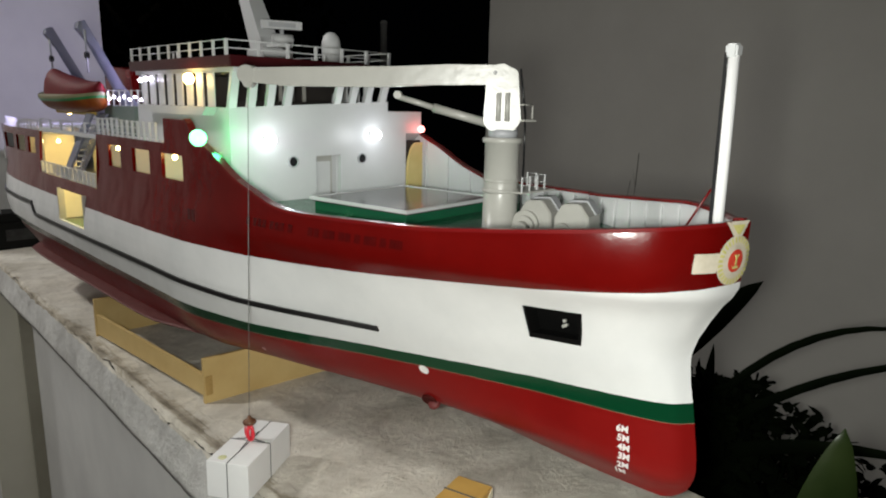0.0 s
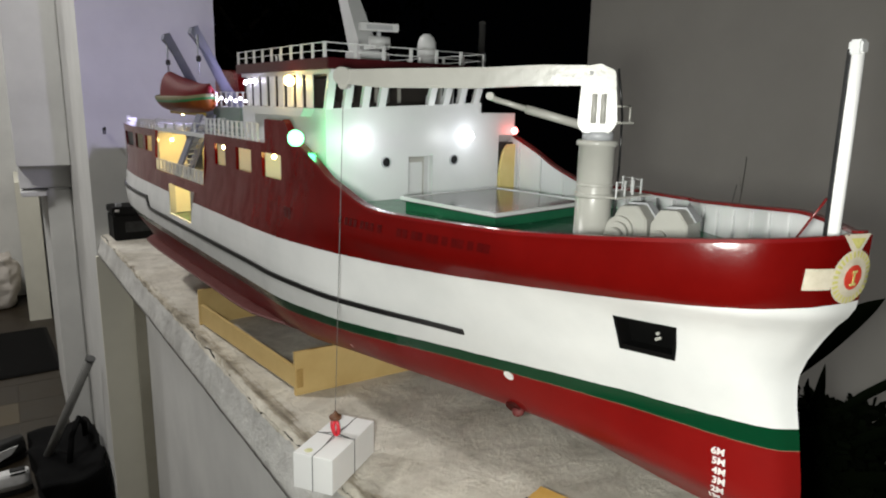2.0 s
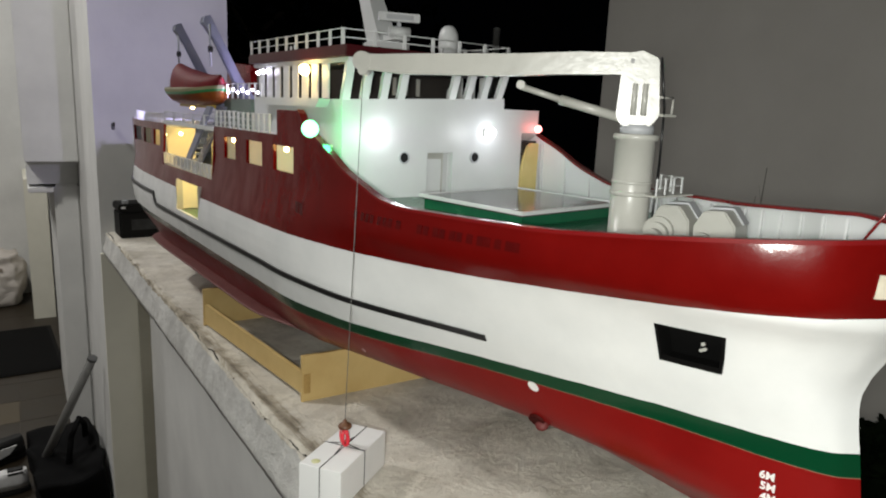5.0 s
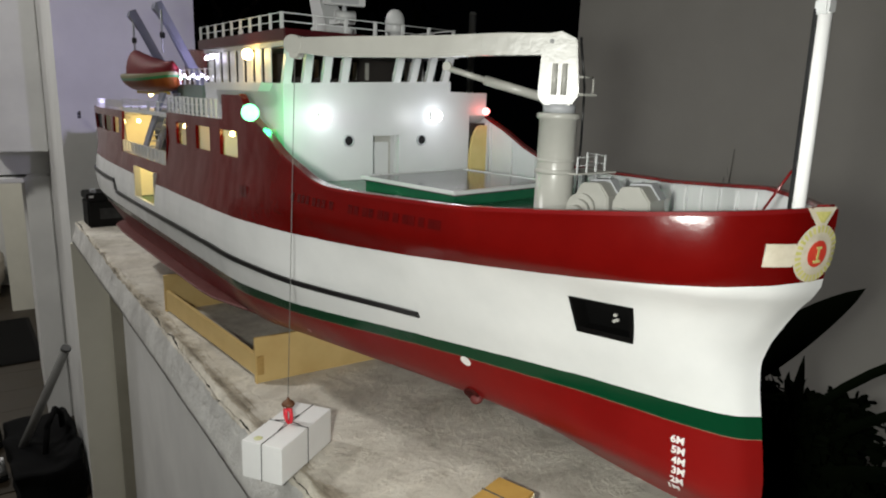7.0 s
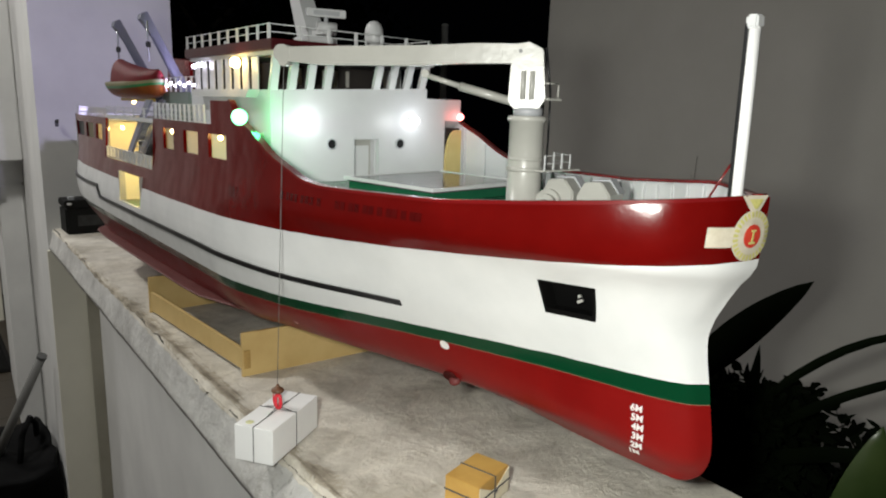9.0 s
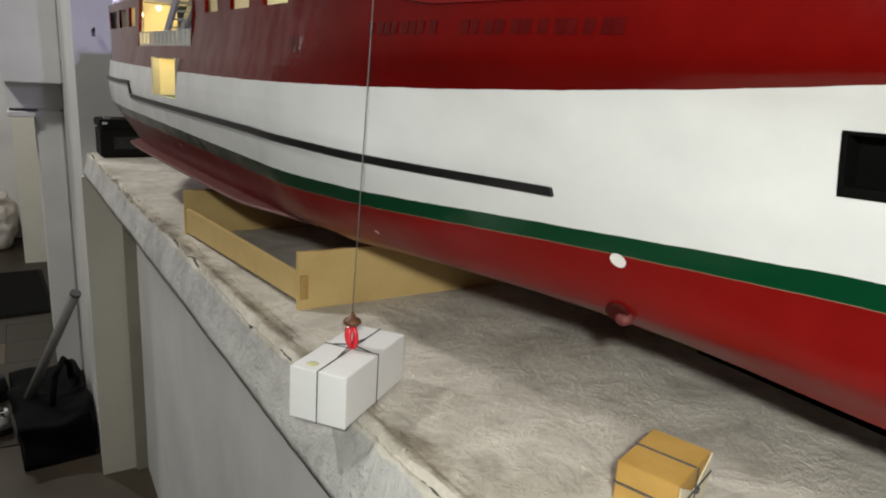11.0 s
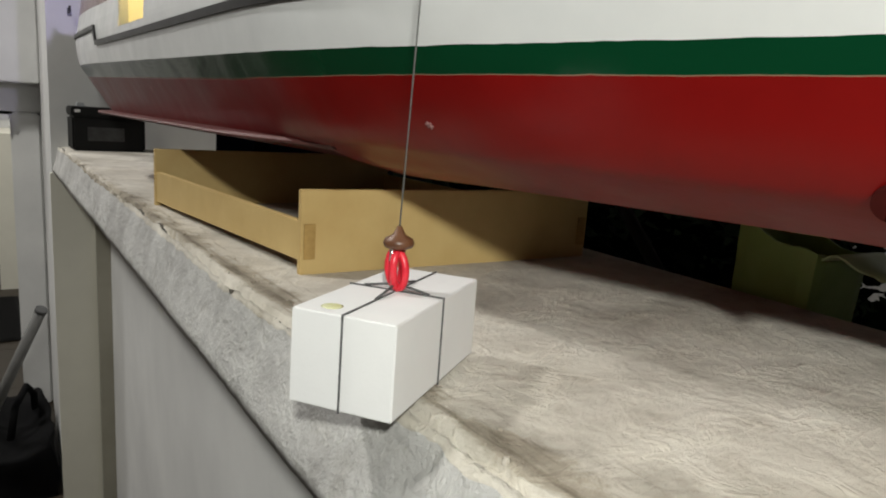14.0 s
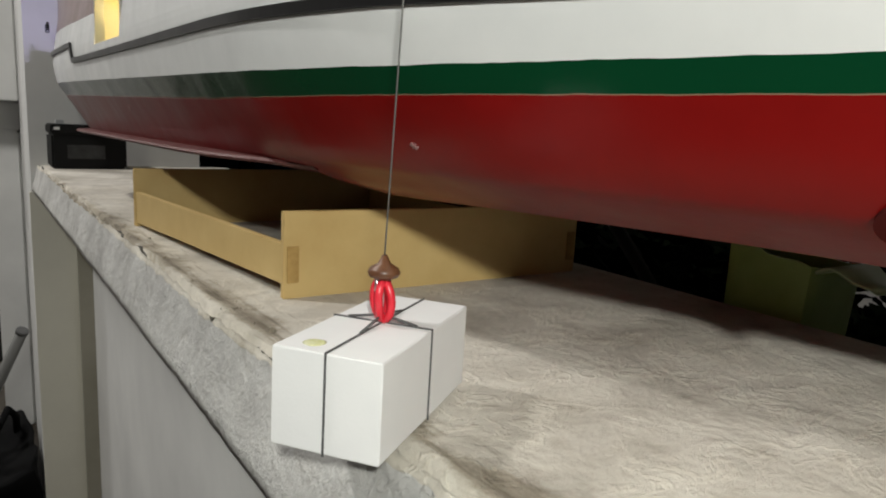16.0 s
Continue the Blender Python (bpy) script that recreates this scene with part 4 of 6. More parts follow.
def mast():
    root = new("mast")
    root.parent = SHIP
    root.location = (0.012, 0, 0)
    tagged(root, "white raked mast with a radar scanner")
    box_part("plinth", (-0.058, 0.13, 0.606), (0.004, 0.19, 0.632), WHITE, root, "", 0.002)
    bm = bmesh.new()
    lo = [bm.verts.new(p) for p in ((-0.052, 0.14, 0.632), (-0.012, 0.14, 0.632), (-0.012, 0.185, 0.632), (-0.052, 0.185, 0.632))]
    hi = [bm.verts.new(p) for p in ((-0.042, 0.245, 0.80), (-0.022, 0.245, 0.80), (-0.022, 0.27, 0.80), (-0.042, 0.27, 0.80))]
    for i in range(4):
        bm.faces.new((lo[i], lo[(i + 1) % 4], hi[(i + 1) % 4], hi[i]))
    bm.faces.new(hi)
    part("trunk", bm, WHITE, root)
    bm = bmesh.new()
    add_prism(bm, [(0.14, 0.634), (0.10, 0.634), (0.10, 0.637), (0.14, 0.643)], -0.045, -0.016, 0)
    part("radar_shelf", bm, WHITE, root)
    bm = bmesh.new()
    add_rod(bm, (-0.046, 0.118, 0.647), (-0.012, 0.108, 0.647), 0.010, n=18)
    part("radar_motor", bm, WHITE, root)
    rod_part("radar_neck", (-0.03, 0.113, 0.655), (-0.03, 0.113, 0.666), 0.004, GREYP, root)
    turn = Matrix.Translation((-0.03, 0.113, 0.672)) @ pose(0, 0, 0, 0, 0, -18)
    bar = box_part("radar_scanner", (-0.036, -0.006, -0.007), (0.036, 0.006, 0.007), WHITE, root, "", 0.001, turn)
    box_part("scanner_band", (-0.024, -0.0068, -0.004), (0.024, -0.006, 0.004), GREYP, bar, "grey band", 0, turn)


mast()
bm = bmesh.new()
add_lathe(bm, (0.075, 0.094, 0.606), [(0.0165, 0), (0.0165, 0.018), (0.0175, 0.019), (0.0175, 0.038), (0.0165, 0.046), (0.0135, 0.054), (0.008, 0.0595), (0.001, 0.061)], 28)
part("radome", bm, WHITE, SHIP, "white satellite radome")
for v, a in ((0.10, 0.02), (0.03, 0.05), (-0.15, 0.25), (-0.14, 0.29)):
    rod_part("roof_post", (v, a, 0.606), (v, a, 0.622), 0.0022, WHITE, SHIP)


# hatch
def hatch():
    root = new("hatch")
    root.parent = SHIP
    tagged(root, "green cargo hatch with a dark glossy lid")
    turn = Matrix.Translation((0.011, -0.190, -0.003)) @ pose(0, 0, 0, 0, 0, 6) @ Matrix.Diagonal((0.88, 0.79, 1, 1))
    box_part("coaming", (-0.118, -0.122, 0.374), (0.118, 0.122, 0.392), DECKGREEN, root, "green hatch coaming", 0.001, turn)
    box_part("lid", (-0.121, -0.125, 0.392), (0.121, 0.125, 0.398), HATCHTOP, root, "dark glossy hatch lid", 0.001, turn)
    for lo, hi in (((-0.125, -0.129, 0.3945), (0.125, -0.125, 0.3995)), ((-0.125, 0.125, 0.3945), (0.125, 0.129, 0.3995)), ((-0.125, -0.125, 0.3945), (-0.121, 0.125, 0.3995)), ((0.121, -0.125, 0.3945), (0.125, 0.125, 0.3995))):
        box_part("lid_edge", lo, hi, WHITE, root, "white lid edge", 0.0005, turn)


hatch()


# crane
def crane():
    root = new("deck_crane")
    root.parent = SHIP
    tagged(root, "cream deck crane with its boom swung over the side")
    c = Vector((-0.026, -0.417, 0))
    bm = bmesh.new()
    add_lathe(bm, (c.x, c.y, 0.374), [(0.028, 0), (0.028, 0.003), (0.0225, 0.004), (0.0222, 0.119), (0.0254, 0.1205), (0.0256, 0.1255), (0.023, 0.127)], 40)
    part("pedestal", bm, CREAM, root)
    bm = bmesh.new()
    add_lathe(bm, (c.x, c.y, 0.430), [(0.0222, 0), (0.0242, 0.001), (0.0242, 0.005), (0.0222, 0.006)], 40)
    add_lathe(bm, (c.x, c.y, 0.444), [(0.0222, 0), (0.0232, 0.001), (0.0232, 0.003), (0.0222, 0.004)], 40)
    part("pedestal_ring", bm, CREAM, root)
    bm = bmesh.new()
    add_lathe(bm, (c.x, c.y, 0.501), [(0.019, 0), (0.019, 0.010)], 24)
    part("slew_ring", bm, GREYP, root)
    tip = Vector((-0.2390, -0.1590, 0.572))
    load = Vector((-0.2577, -0.1594, 0))
    way = Vector((tip.x - c.x, tip.y - c.y, 0)).normalized()
    yaw = math.atan2(way.y, way.x)
    local = Matrix.Translation((c.x, c.y, 0)) @ Matrix.Rotation(yaw, 4, "Z")
    reach = (Vector((tip.x, tip.y)) - Vector((c.x, c.y))).length

    def crane_part(name, bm, bevel=0.0, mat=CREAM):
        bmesh.ops.transform(bm, matrix=local, verts=bm.verts)
        return part(name, bm, mat, root, "", bevel)

    bm = bmesh.new()
    add_prism(bm, [(0.018, 0.5095), (0.025, 0.519), (0.023, 0.570), (0.020, 0.588), (0.002, 0.591), (-0.016, 0.583), (-0.022, 0.522), (-0.014, 0.510)], -0.0175, 0.0175, 1)
    crane_part("crane_house", bm, 0.0014)
    for y in (-0.0180, 0.0180):
        for x in (-0.0045, 0.0065):
            bm = bmesh.new()
            add_rod(bm, (x, y, 0.521), (x, y, 0.556), 0.0034, 0.0030, n=12)
            crane_part("side_stiffener", bm, 0.0006)
    bm = bmesh.new()
    add_prism(bm, [(0.0, 0.566), (0.0, 0.5895), (0.07, 0.5895), (0.14, 0.586), (reach - 0.06, 0.583), (reach + 0.003, 0.581), (reach + 0.008, 0.574), (reach + 0.005, 0.564), (reach - 0.05, 0.559), (0.16, 0.560), (0.09, 0.564)], -0.011, 0.011, 1)
    crane_part("boom", bm, 0.003)
    for x in (0.045, 0.075, 0.105):
        bm = bmesh.new()
        add_box(bm, (x - 0.011, -0.0117, 0.569), (x + 0.011, 0.0117, 0.585))
        crane_part("boom_plate", bm, 0.001)
    bm = bmesh.new()
    add_rod(bm, (reach - 0.002, -0.0125, 0.573), (reach - 0.002, 0.0125, 0.573), 0.0115, n=28)
    crane_part("tip_sheave", bm)
    bm = bmesh.new()
    add_rod(bm, (reach - 0.002, -0.009, 0.562), (reach - 0.002, 0.009, 0.562), 0.006, n=20)
    crane_part("lower_sheave", bm)
    bm = bmesh.new()
    add_rod(bm, (0.020, 0, 0.518), (0.090, 0, 0.536), 0.0055, n=16)
    crane_part("cylinder", bm)
    bm = bmesh.new()
    add_rod(bm, (0.090, 0, 0.536), (0.136, 0, 0.549), 0.0036, n=14)
    add_rod(bm, (0.136, -0.006, 0.551), (0.136, 0.006, 0.551), 0.005, n=14)
    crane_part("piston", bm)
    bm = bmesh.new()
    add_rod(bm, (0.012, -0.0180, 0.580), (0.012, 0.0180, 0.580), 0.0026, n=12)
    crane_part("pivot_pin", bm, 0.0, BLACK)
    # platform and ladder rails on the pedestal
    railing("platform_rail", [(-0.030, -0.455, 0.434), (0.028, -0.447, 0.434), (0.036, -0.412, 0.434)], 0.019, 0.022, root, 0.0008, (0.5, 1.0), label="small white platform rail")
    box_part("platform", (-0.032, -0.457, 0.432), (0.038, -0.410, 0.434), CREAM, root)
    bm = bmesh.new()
    for p, q in (((-0.02, -0.438, 0.523), (0.006, -0.438, 0.523)), ((0.006, -0.438, 0.523), (0.006, -0.438, 0.542)), ((-0.02, -0.438, 0.542), (0.006, -0.438, 0.542))):
        add_rod(bm, p, q, 0.0014, n=6)
    add_box(bm, (-0.016, -0.443, 0.521), (0.008, -0.433, 0.5235))
    part("house_step", bm, CREAM, root)
    # the hanging wire and hook
    bottom = 0.0982
    rod_part("wire", (tip.x, tip.y, 0.560), (load.x, load.y, bottom), 0.0005, worn("dark_wire", (0.10, 0.10, 0.10), (0.18, 0.18, 0.17), 80, 0.5), root, "thin dark hoisting wire", n=6)
    hook = new("hook_block")
    hook.parent = root
    tagged(hook, "red hook on a brown swivel")
    bm = bmesh.new()
    add_lathe(bm, (load.x, load.y, 0.0837), [(0.003, 0), (0.0085, 0.002), (0.0096, 0.0045), (0.0084, 0.007), (0.004, 0.0095), (0.0015, 0.0145)], 16)
    part("swivel", bm, worn("brown_swivel", (0.08, 0.03, 0.015), (0.16, 0.07, 0.03), 120, 0.4), hook)
    bm = bmesh.new()
    for x in (-0.0045, 0.0035):
        add_rod(bm, (load.x + x, load.y, 0.0852), (load.x + x, load.y, 0.0772), 0.0014, n=8)
    part("shackle", bm, worn("silver_shackle", (0.5, 0.5, 0.5), (0.7, 0.7, 0.7), 90, 0.3, 300, 0.1, 1.0), hook)
    HOOKRED = worn("red_hook_paint", (0.55, 0.015, 0.03), (0.7, 0.03, 0.05), 120, 0.3)
    for flip in (0, 70):
        bm = bmesh.new()
        pts = [Vector((0.0052 * math.sin(t), 0, -0.0125 * (1 - math.cos(t)) / 2)) for t in [math.tau * i / 22 for i in range(23)]]
        m = Matrix.Translation((load.x, load.y, 0.0832)) @ Matrix.Rotation(radians(35 + flip), 4, "Z") @ pose(0.002 if flip else -0.001, 0, 0, 0, 8 if flip else -8, 0) @ Matrix.Diagonal((1.35, 1, 1.85, 1))
        add_tube(bm, [m @ p for p in pts[:-1]], 0.0025, 10, True)
        part("hook_arm", bm, HOOKRED, hook)
    # the black hose down the back of the pedestal
    pts = [Vector((-0.014, -0.432, 0.586)), Vector((-0.011, -0.440, 0.53)), Vector((-0.012, -0.442, 0.47)), Vector((-0.014, -0.440, 0.376))]
    bm = bmesh.new()
    for p, q in zip(pts, pts[1:]):
        add_rod(bm, p, q, 0.0015, n=6)
    part("hose", bm, BLACK, root, "black hose")


crane()


def winch(m, drums):
    root = new("anchor_winch")
    root.parent = SHIP
    root.matrix_local = m
    tagged(root, "pale grey anchor winch with stepped housing")
    bm = bmesh.new()
    add_prism(bm, [(-0.026, 0), (-0.026, 0.035), (-0.015, 0.056), (0.012, 0.058), (0.026, 0.040), (0.030, 0.0)], -0.02, 0.032, 0)
    part("housing", bm, CREAM, root, "", 0.002)
    bm = bmesh.new()
    add_prism(bm, [(-0.028, 0.036), (-0.0155, 0.0585), (0.0125, 0.0605), (0.0275, 0.041), (0.0255, 0.039), (0.0115, 0.0575), (-0.0145, 0.0555), (-0.0255, 0.0345)], 0.012, 0.034, 0)
    part("hood_band", bm, GREYP, root)
    for r, x0, x1, z in drums:
        bm = bmesh.new()
        add_rod(bm, (x0, -0.012, z), (x1, -0.012, z), r, n=24)
        part("drum", bm, CREAM, root)
    box_part("foot", (-0.03, -0.03, -0.002), (0.034, 0.034, 0.002), BLACK, root)


winch(pose(0.000, -0.462, 0.376, 0, 0, 12) @ Matrix.Rotation(math.pi, 4, "Z") @ Matrix.Diagonal((-0.78, 0.85, 0.84, 1)), ((0.0205, -0.027, -0.02, 0.0208), (0.0165, -0.036, -0.027, 0.0175), (0.0125, -0.050, -0.036, 0.0138), (0.0085, -0.060, -0.050, 0.0105)))
winch(pose(0.010, -0.511, 0.376, 0, 0, 12) @ Matrix.Rotation(math.pi, 4, "Z") @ Matrix.Diagonal((-0.78, 0.85, 0.84, 1)), ((0.013, -0.028, -0.02, 0.015), (0.009, -0.034, -0.028, 0.012)))


def bow_mast():
    root = new("bow_mast")
    root.parent = SHIP
    # it leans a little to starboard
    root.matrix_local = Matrix.Translation((0, -0.693, 0.376)) @ pose(0, 0, 0, 0, -1.6, 0) @ Matrix.Translation((0, 0.693, -0.376))
    tagged(root, "white lit mast at the bow with a dark back")
    bm = bmesh.new()
    add_rod(bm, (-0.001, -0.693, 0.376), (-0.001, -0.693, 0.594), 0.0061, n=20)
    part("light_strip", bm, worn("white_mast_paint", (0.78, 0.78, 0.78), (0.82, 0.82, 0.82), 40, 0.4), root, "", 0.001)
    bm = bmesh.new()
    add_box(bm, (-0.0075, -0.690, 0.376), (0.0055, -0.686, 0.598))
    part("dark_back", bm, BLACK, root, "black strip behind the mast", 0.001)
    box_part("lamp_cap", (-0.009, -0.699, 0.592), (0.006, -0.687, 0.605), WHITE, root, "", 0.002)
    rod_part("strut", (0.0, -0.683, 0.46), (0.004, -0.648, 0.400), 0.0012, RED, root, "dark red strut")


bow_mast()


# lifeboat and davits
def lifeboat():
    root = new("lifeboat")
    root.parent = SHIP
    root.matrix_local = pose(-0.205, 0.665, 0.508)
    tagged(root, "red and orange lifeboat hung in its davits")
    n, m = 28, 10

    def shell(lo, hi, scale=1.0, end=1.0, slope=0.0):
        bm = bmesh.new()
        cols = []
        for i in range(n + 1):
            u = -1 + (1 + end) * i / n
            b = 0.050 * max(1 - abs(u) ** 3.2, 0.0) ** 0.7 * scale
            k = 0.010 * abs(u) ** 3
            col = []
            for j in range(m + 1):
                t = lo + (hi - lo) * j / m
                col.append(bm.verts.new((b * math.sin(t), 0.175 * u * (0.95 + 0.05 * scale), k + 0.034 - (0.036 if t < math.pi / 2 else 0.052 * (1 + slope * (u - 0.5))) * math.cos(t))))
            cols.append(col)
        for p, q in zip(cols, cols[1:]):
            for j in range(m):
                f = bm.faces.new((p[j], q[j], q[j + 1], p[j + 1]))
                f.smooth = True
        if end < 1:
            bm.faces.new(cols[-1])
        geom = bm.verts[:] + bm.edges[:] + bm.faces[:]
        d = bmesh.ops.duplicate(bm, geom=geom)
        for v in [g for g in d["geom"] if isinstance(g, bmesh.types.BMVert)]:
            v.co.x = -v.co.x
        bmesh.ops.remove_doubles(bm, verts=bm.verts, dist=0.0003)
        return bm
    part("boat_hull", shell(0, math.pi * 0.38), ORANGE, root, "orange boat hull")
    part("green_band", shell(math.pi * 0.375, math.pi * 0.425, 1.02), worn("boat_green", (0.02, 0.16, 0.05), (0.04, 0.24, 0.08), 40, 0.3), root)
    part("white_band", shell(math.pi * 0.42, math.pi * 0.48, 1.02), worn("yellowed_white_band", (0.20, 0.20, 0.11), (0.28, 0.27, 0.15), 40, 0.5), root)
    rim = [(0.0495 * max(1 - abs(u) ** 3.2, 0.0) ** 0.7, 0.174 * u) for u in [-1 + i / 14 for i in range(29)]]
    bm = bmesh.new()
    add_prism(bm, rim + [(-x, y) for x, y in rim[-2:0:-1]], 0.0290, 0.0355, 2)
    part("side_deck", bm, worn("boat_deck_cream", (0.34, 0.31, 0.22), (0.44, 0.41, 0.30), 40, 0.5), root, "cream side deck", 0.0008)
    part("canopy", shell(math.pi * 0.49, math.pi, 0.70, 0.70, 0.42), BOATRED, root, "red canopy")
    for u in (-0.12, 0.12):
        rod_part("fall", (-0.004, u, 0.080), (-0.004, u, 0.165), 0.0022, GREYP, root)
        box_part("tackle_block", (-0.009, u - 0.004, 0.108), (0.001, u + 0.004, 0.122), BLACK, root, "", 0.002)
    box_part("keel_strip", (-0.006, -0.12, -0.006), (0.006, 0.12, 0.0005), worn("gold_paint", (0.5, 0.33, 0.05), (0.6, 0.42, 0.08), 30, 0.4), root, "gold keel strip", 0.001)
    rod_part("grab_line", (-0.0435, -0.10, 0.028), (-0.0435, 0.10, 0.028), 0.0012, CREAM, root)


lifeboat()


def davit(a):
    root = new("davit")
    root.parent = SHIP
    tagged(root, "blue-grey lifeboat davit arm")
    bm = bmesh.new()
    add_prism(bm, [(-0.082, 0.468), (-0.110, 0.468), (-0.121, 0.530), (-0.205, 0.692), (-0.216, 0.687), (-0.219, 0.676), (-0.212, 0.668), (-0.100, 0.514)], a - 0.011, a + 0.011, 1)
    part("arm", bm, DAVIT, root, "", 0.0008)
    rod_part("sheave", (-0.205, a - 0.010, 0.676), (-0.205, a + 0.010, 0.676), 0.007, GREYP, root, n=16)
    box_part("foot", (-0.120, a - 0.014, 0.466), (-0.070, a + 0.014, 0.474), DAVIT, root, "", 0.001)


davit(0.565), davit(0.783)


def stair():
    root = new("stair")
    root.parent = SHIP
    tagged(root, "grey inclined stair between the decks")
    for v in (-0.224, -0.196):
        bm = bmesh.new()
        add_prism(bm, [(0.735, 0.356), (0.700, 0.356), (0.490, 0.506), (0.525, 0.506)], v - 0.0025, v + 0.0025, 0)
        part("stringer", bm, DAVIT, root)
    for i in range(10):
        u = (i + 0.5) / 10
        box_part("tread", (-0.2215, 0.712 - 0.20 * u, 0.360 + 0.140 * u), (-0.1985, 0.728 - 0.20 * u, 0.363 + 0.140 * u), GREYP, root)


stair()

# inner walls that show through the openings
LITCREAM = worn("cream_cabin_paint", (0.66, 0.60, 0.44), (0.74, 0.68, 0.52), 16, 0.6)
box_part("cabin_wall", (-0.165, 0.03, 0.356), (-0.160, 0.45, 0.458), LITCREAM, SHIP)
box_part("cabin_wall", (-0.120, 0.45, 0.356), (-0.115, 0.845, 0.458), LITCREAM, SHIP)
box_part("cabin_wall", (-0.165, 0.845, 0.356), (-0.160, 1.25, 0.448), LITCREAM, SHIP)
for a in (0.03, 0.168, 0.30, 0.448, 0.846, 0.963, 1.07):
    box_part("cabin_partition", (-0.228, a - 0.002, 0.356), (-0.160, a + 0.002, 0.448 if a > 0.8 else 0.458), LITCREAM, SHIP)
box_part("lobby_wall", (-0.185, 0.49, 0.268), (-0.180, 0.70, 0.348), LITCREAM, SHIP)
for a in (0.495, 0.695):
    box_part("lobby_partition", (-0.238, a - 0.002, 0.268), (-0.180, a + 0.002, 0.348), LITCREAM, SHIP)
box_part("lobby_door_frame", (-0.2535, 0.677, 0.268), (-0.240, 0.682, 0.340), CREAM, SHIP)
box_part("lobby_door_frame", (-0.2535, 0.508, 0.268), (-0.240, 0.513, 0.340), CREAM, SHIP)
box_part("cabin_post", (-0.20, 0.11, 0.36), (-0.195, 0.115, 0.44), GREYP, SHIP)


# lamps of the ship
def bulb(name, p, r, material, label, housing=None):
    root = new(name)
    root.parent = SHIP
    tagged(root, label)
    bm = bmesh.new()
    bmesh.ops.create_uvsphere(bm, u_segments=14, v_segments=8, radius=r, matrix=Matrix.Translation(p))
    for f in bm.faces:
        f.smooth = True
    part("bulb", bm, material, root)
    if housing:
        box_part("housing", Vector(p) + Vector(housing[0]), Vector(p) + Vector(housing[1]), CREAM, root)


for p in ((-0.222, 0.120, 0.445), (-0.19, 0.24, 0.449), (-0.222, 0.372, 0.445), (-0.21, 0.79, 0.436), (-0.212, 0.925, 0.428), (-0.215, 0.60, 0.343)):
    bulb("cabin_lamp", p, 0.0045, WARM, "small warm yellow cabin lamp")
bulb("bridge_lamp", (-0.198, 0.105, 0.572), 0.009, WARM, "warm yellow lamp under the bridge roof")
bulb("boat_lamp", (-0.16, 0.86, 0.500), 0.005, WARM, "small warm lamp under the lifeboat")
bulb("floodlight", (-0.121, -0.012, 0.478), 0.0095, COOL, "bright white deck floodlight", ((-0.006, 0.004, -0.006), (0.006, 0.012, 0.006)))
bulb("floodlight", (0.097, -0.012, 0.483), 0.0095, COOL, "bright white deck floodlight", ((-0.006, 0.004, -0.006), (0.006, 0.012, 0.006)))
bulb("green_side_light", (-0.2445, -0.017, 0.484), 0.0125, GREENCORE, "bright green starboard side light", ((0.004, 0.004, -0.006), (0.012, 0.014, 0.006)))
bulb("red_side_light", (0.214, -0.008, 0.492), 0.007, REDLED, "red port side light")
railing("flag_deck_railing", [(-0.192, 0.305, 0.524), (-0.192, 0.525, 0.524)], 0.030, 0.0315, SHIP, 0.0014, (0.5, 1.0))
box_part("deck_locker", (-0.190, 0.3605, 0.466), (-0.140, 0.525, 0.5235), worn("grey_green_paint", (0.10, 0.14, 0.12), (0.17, 0.21, 0.19), 20, 0.4), SHIP, "grey-green deck locker", 0.002)
bm = bmesh.new()
add_prism(bm, [(0.60, 0.4665), (0.80, 0.4665), (0.785, 0.612), (0.625, 0.600)], -0.095, 0.02, 0)
part("funnel_casing", bm, RED, SHIP, "dark red casing behind the lifeboat", 0.003)
for i in range(8):
    bulb("led", (-0.1965, 0.312 + 0.027 * i, 0.536 + 0.005 * (i % 2)), 0.0026, VIOLET, "small white violet deck light")
for p in ((-0.1955, 0.262, 0.5735), (-0.1955, 0.286, 0.5735), (-0.1955, 0.310, 0.5715)):
    bulb("led", p, 0.004, VIOLET, "small white violet deck light")


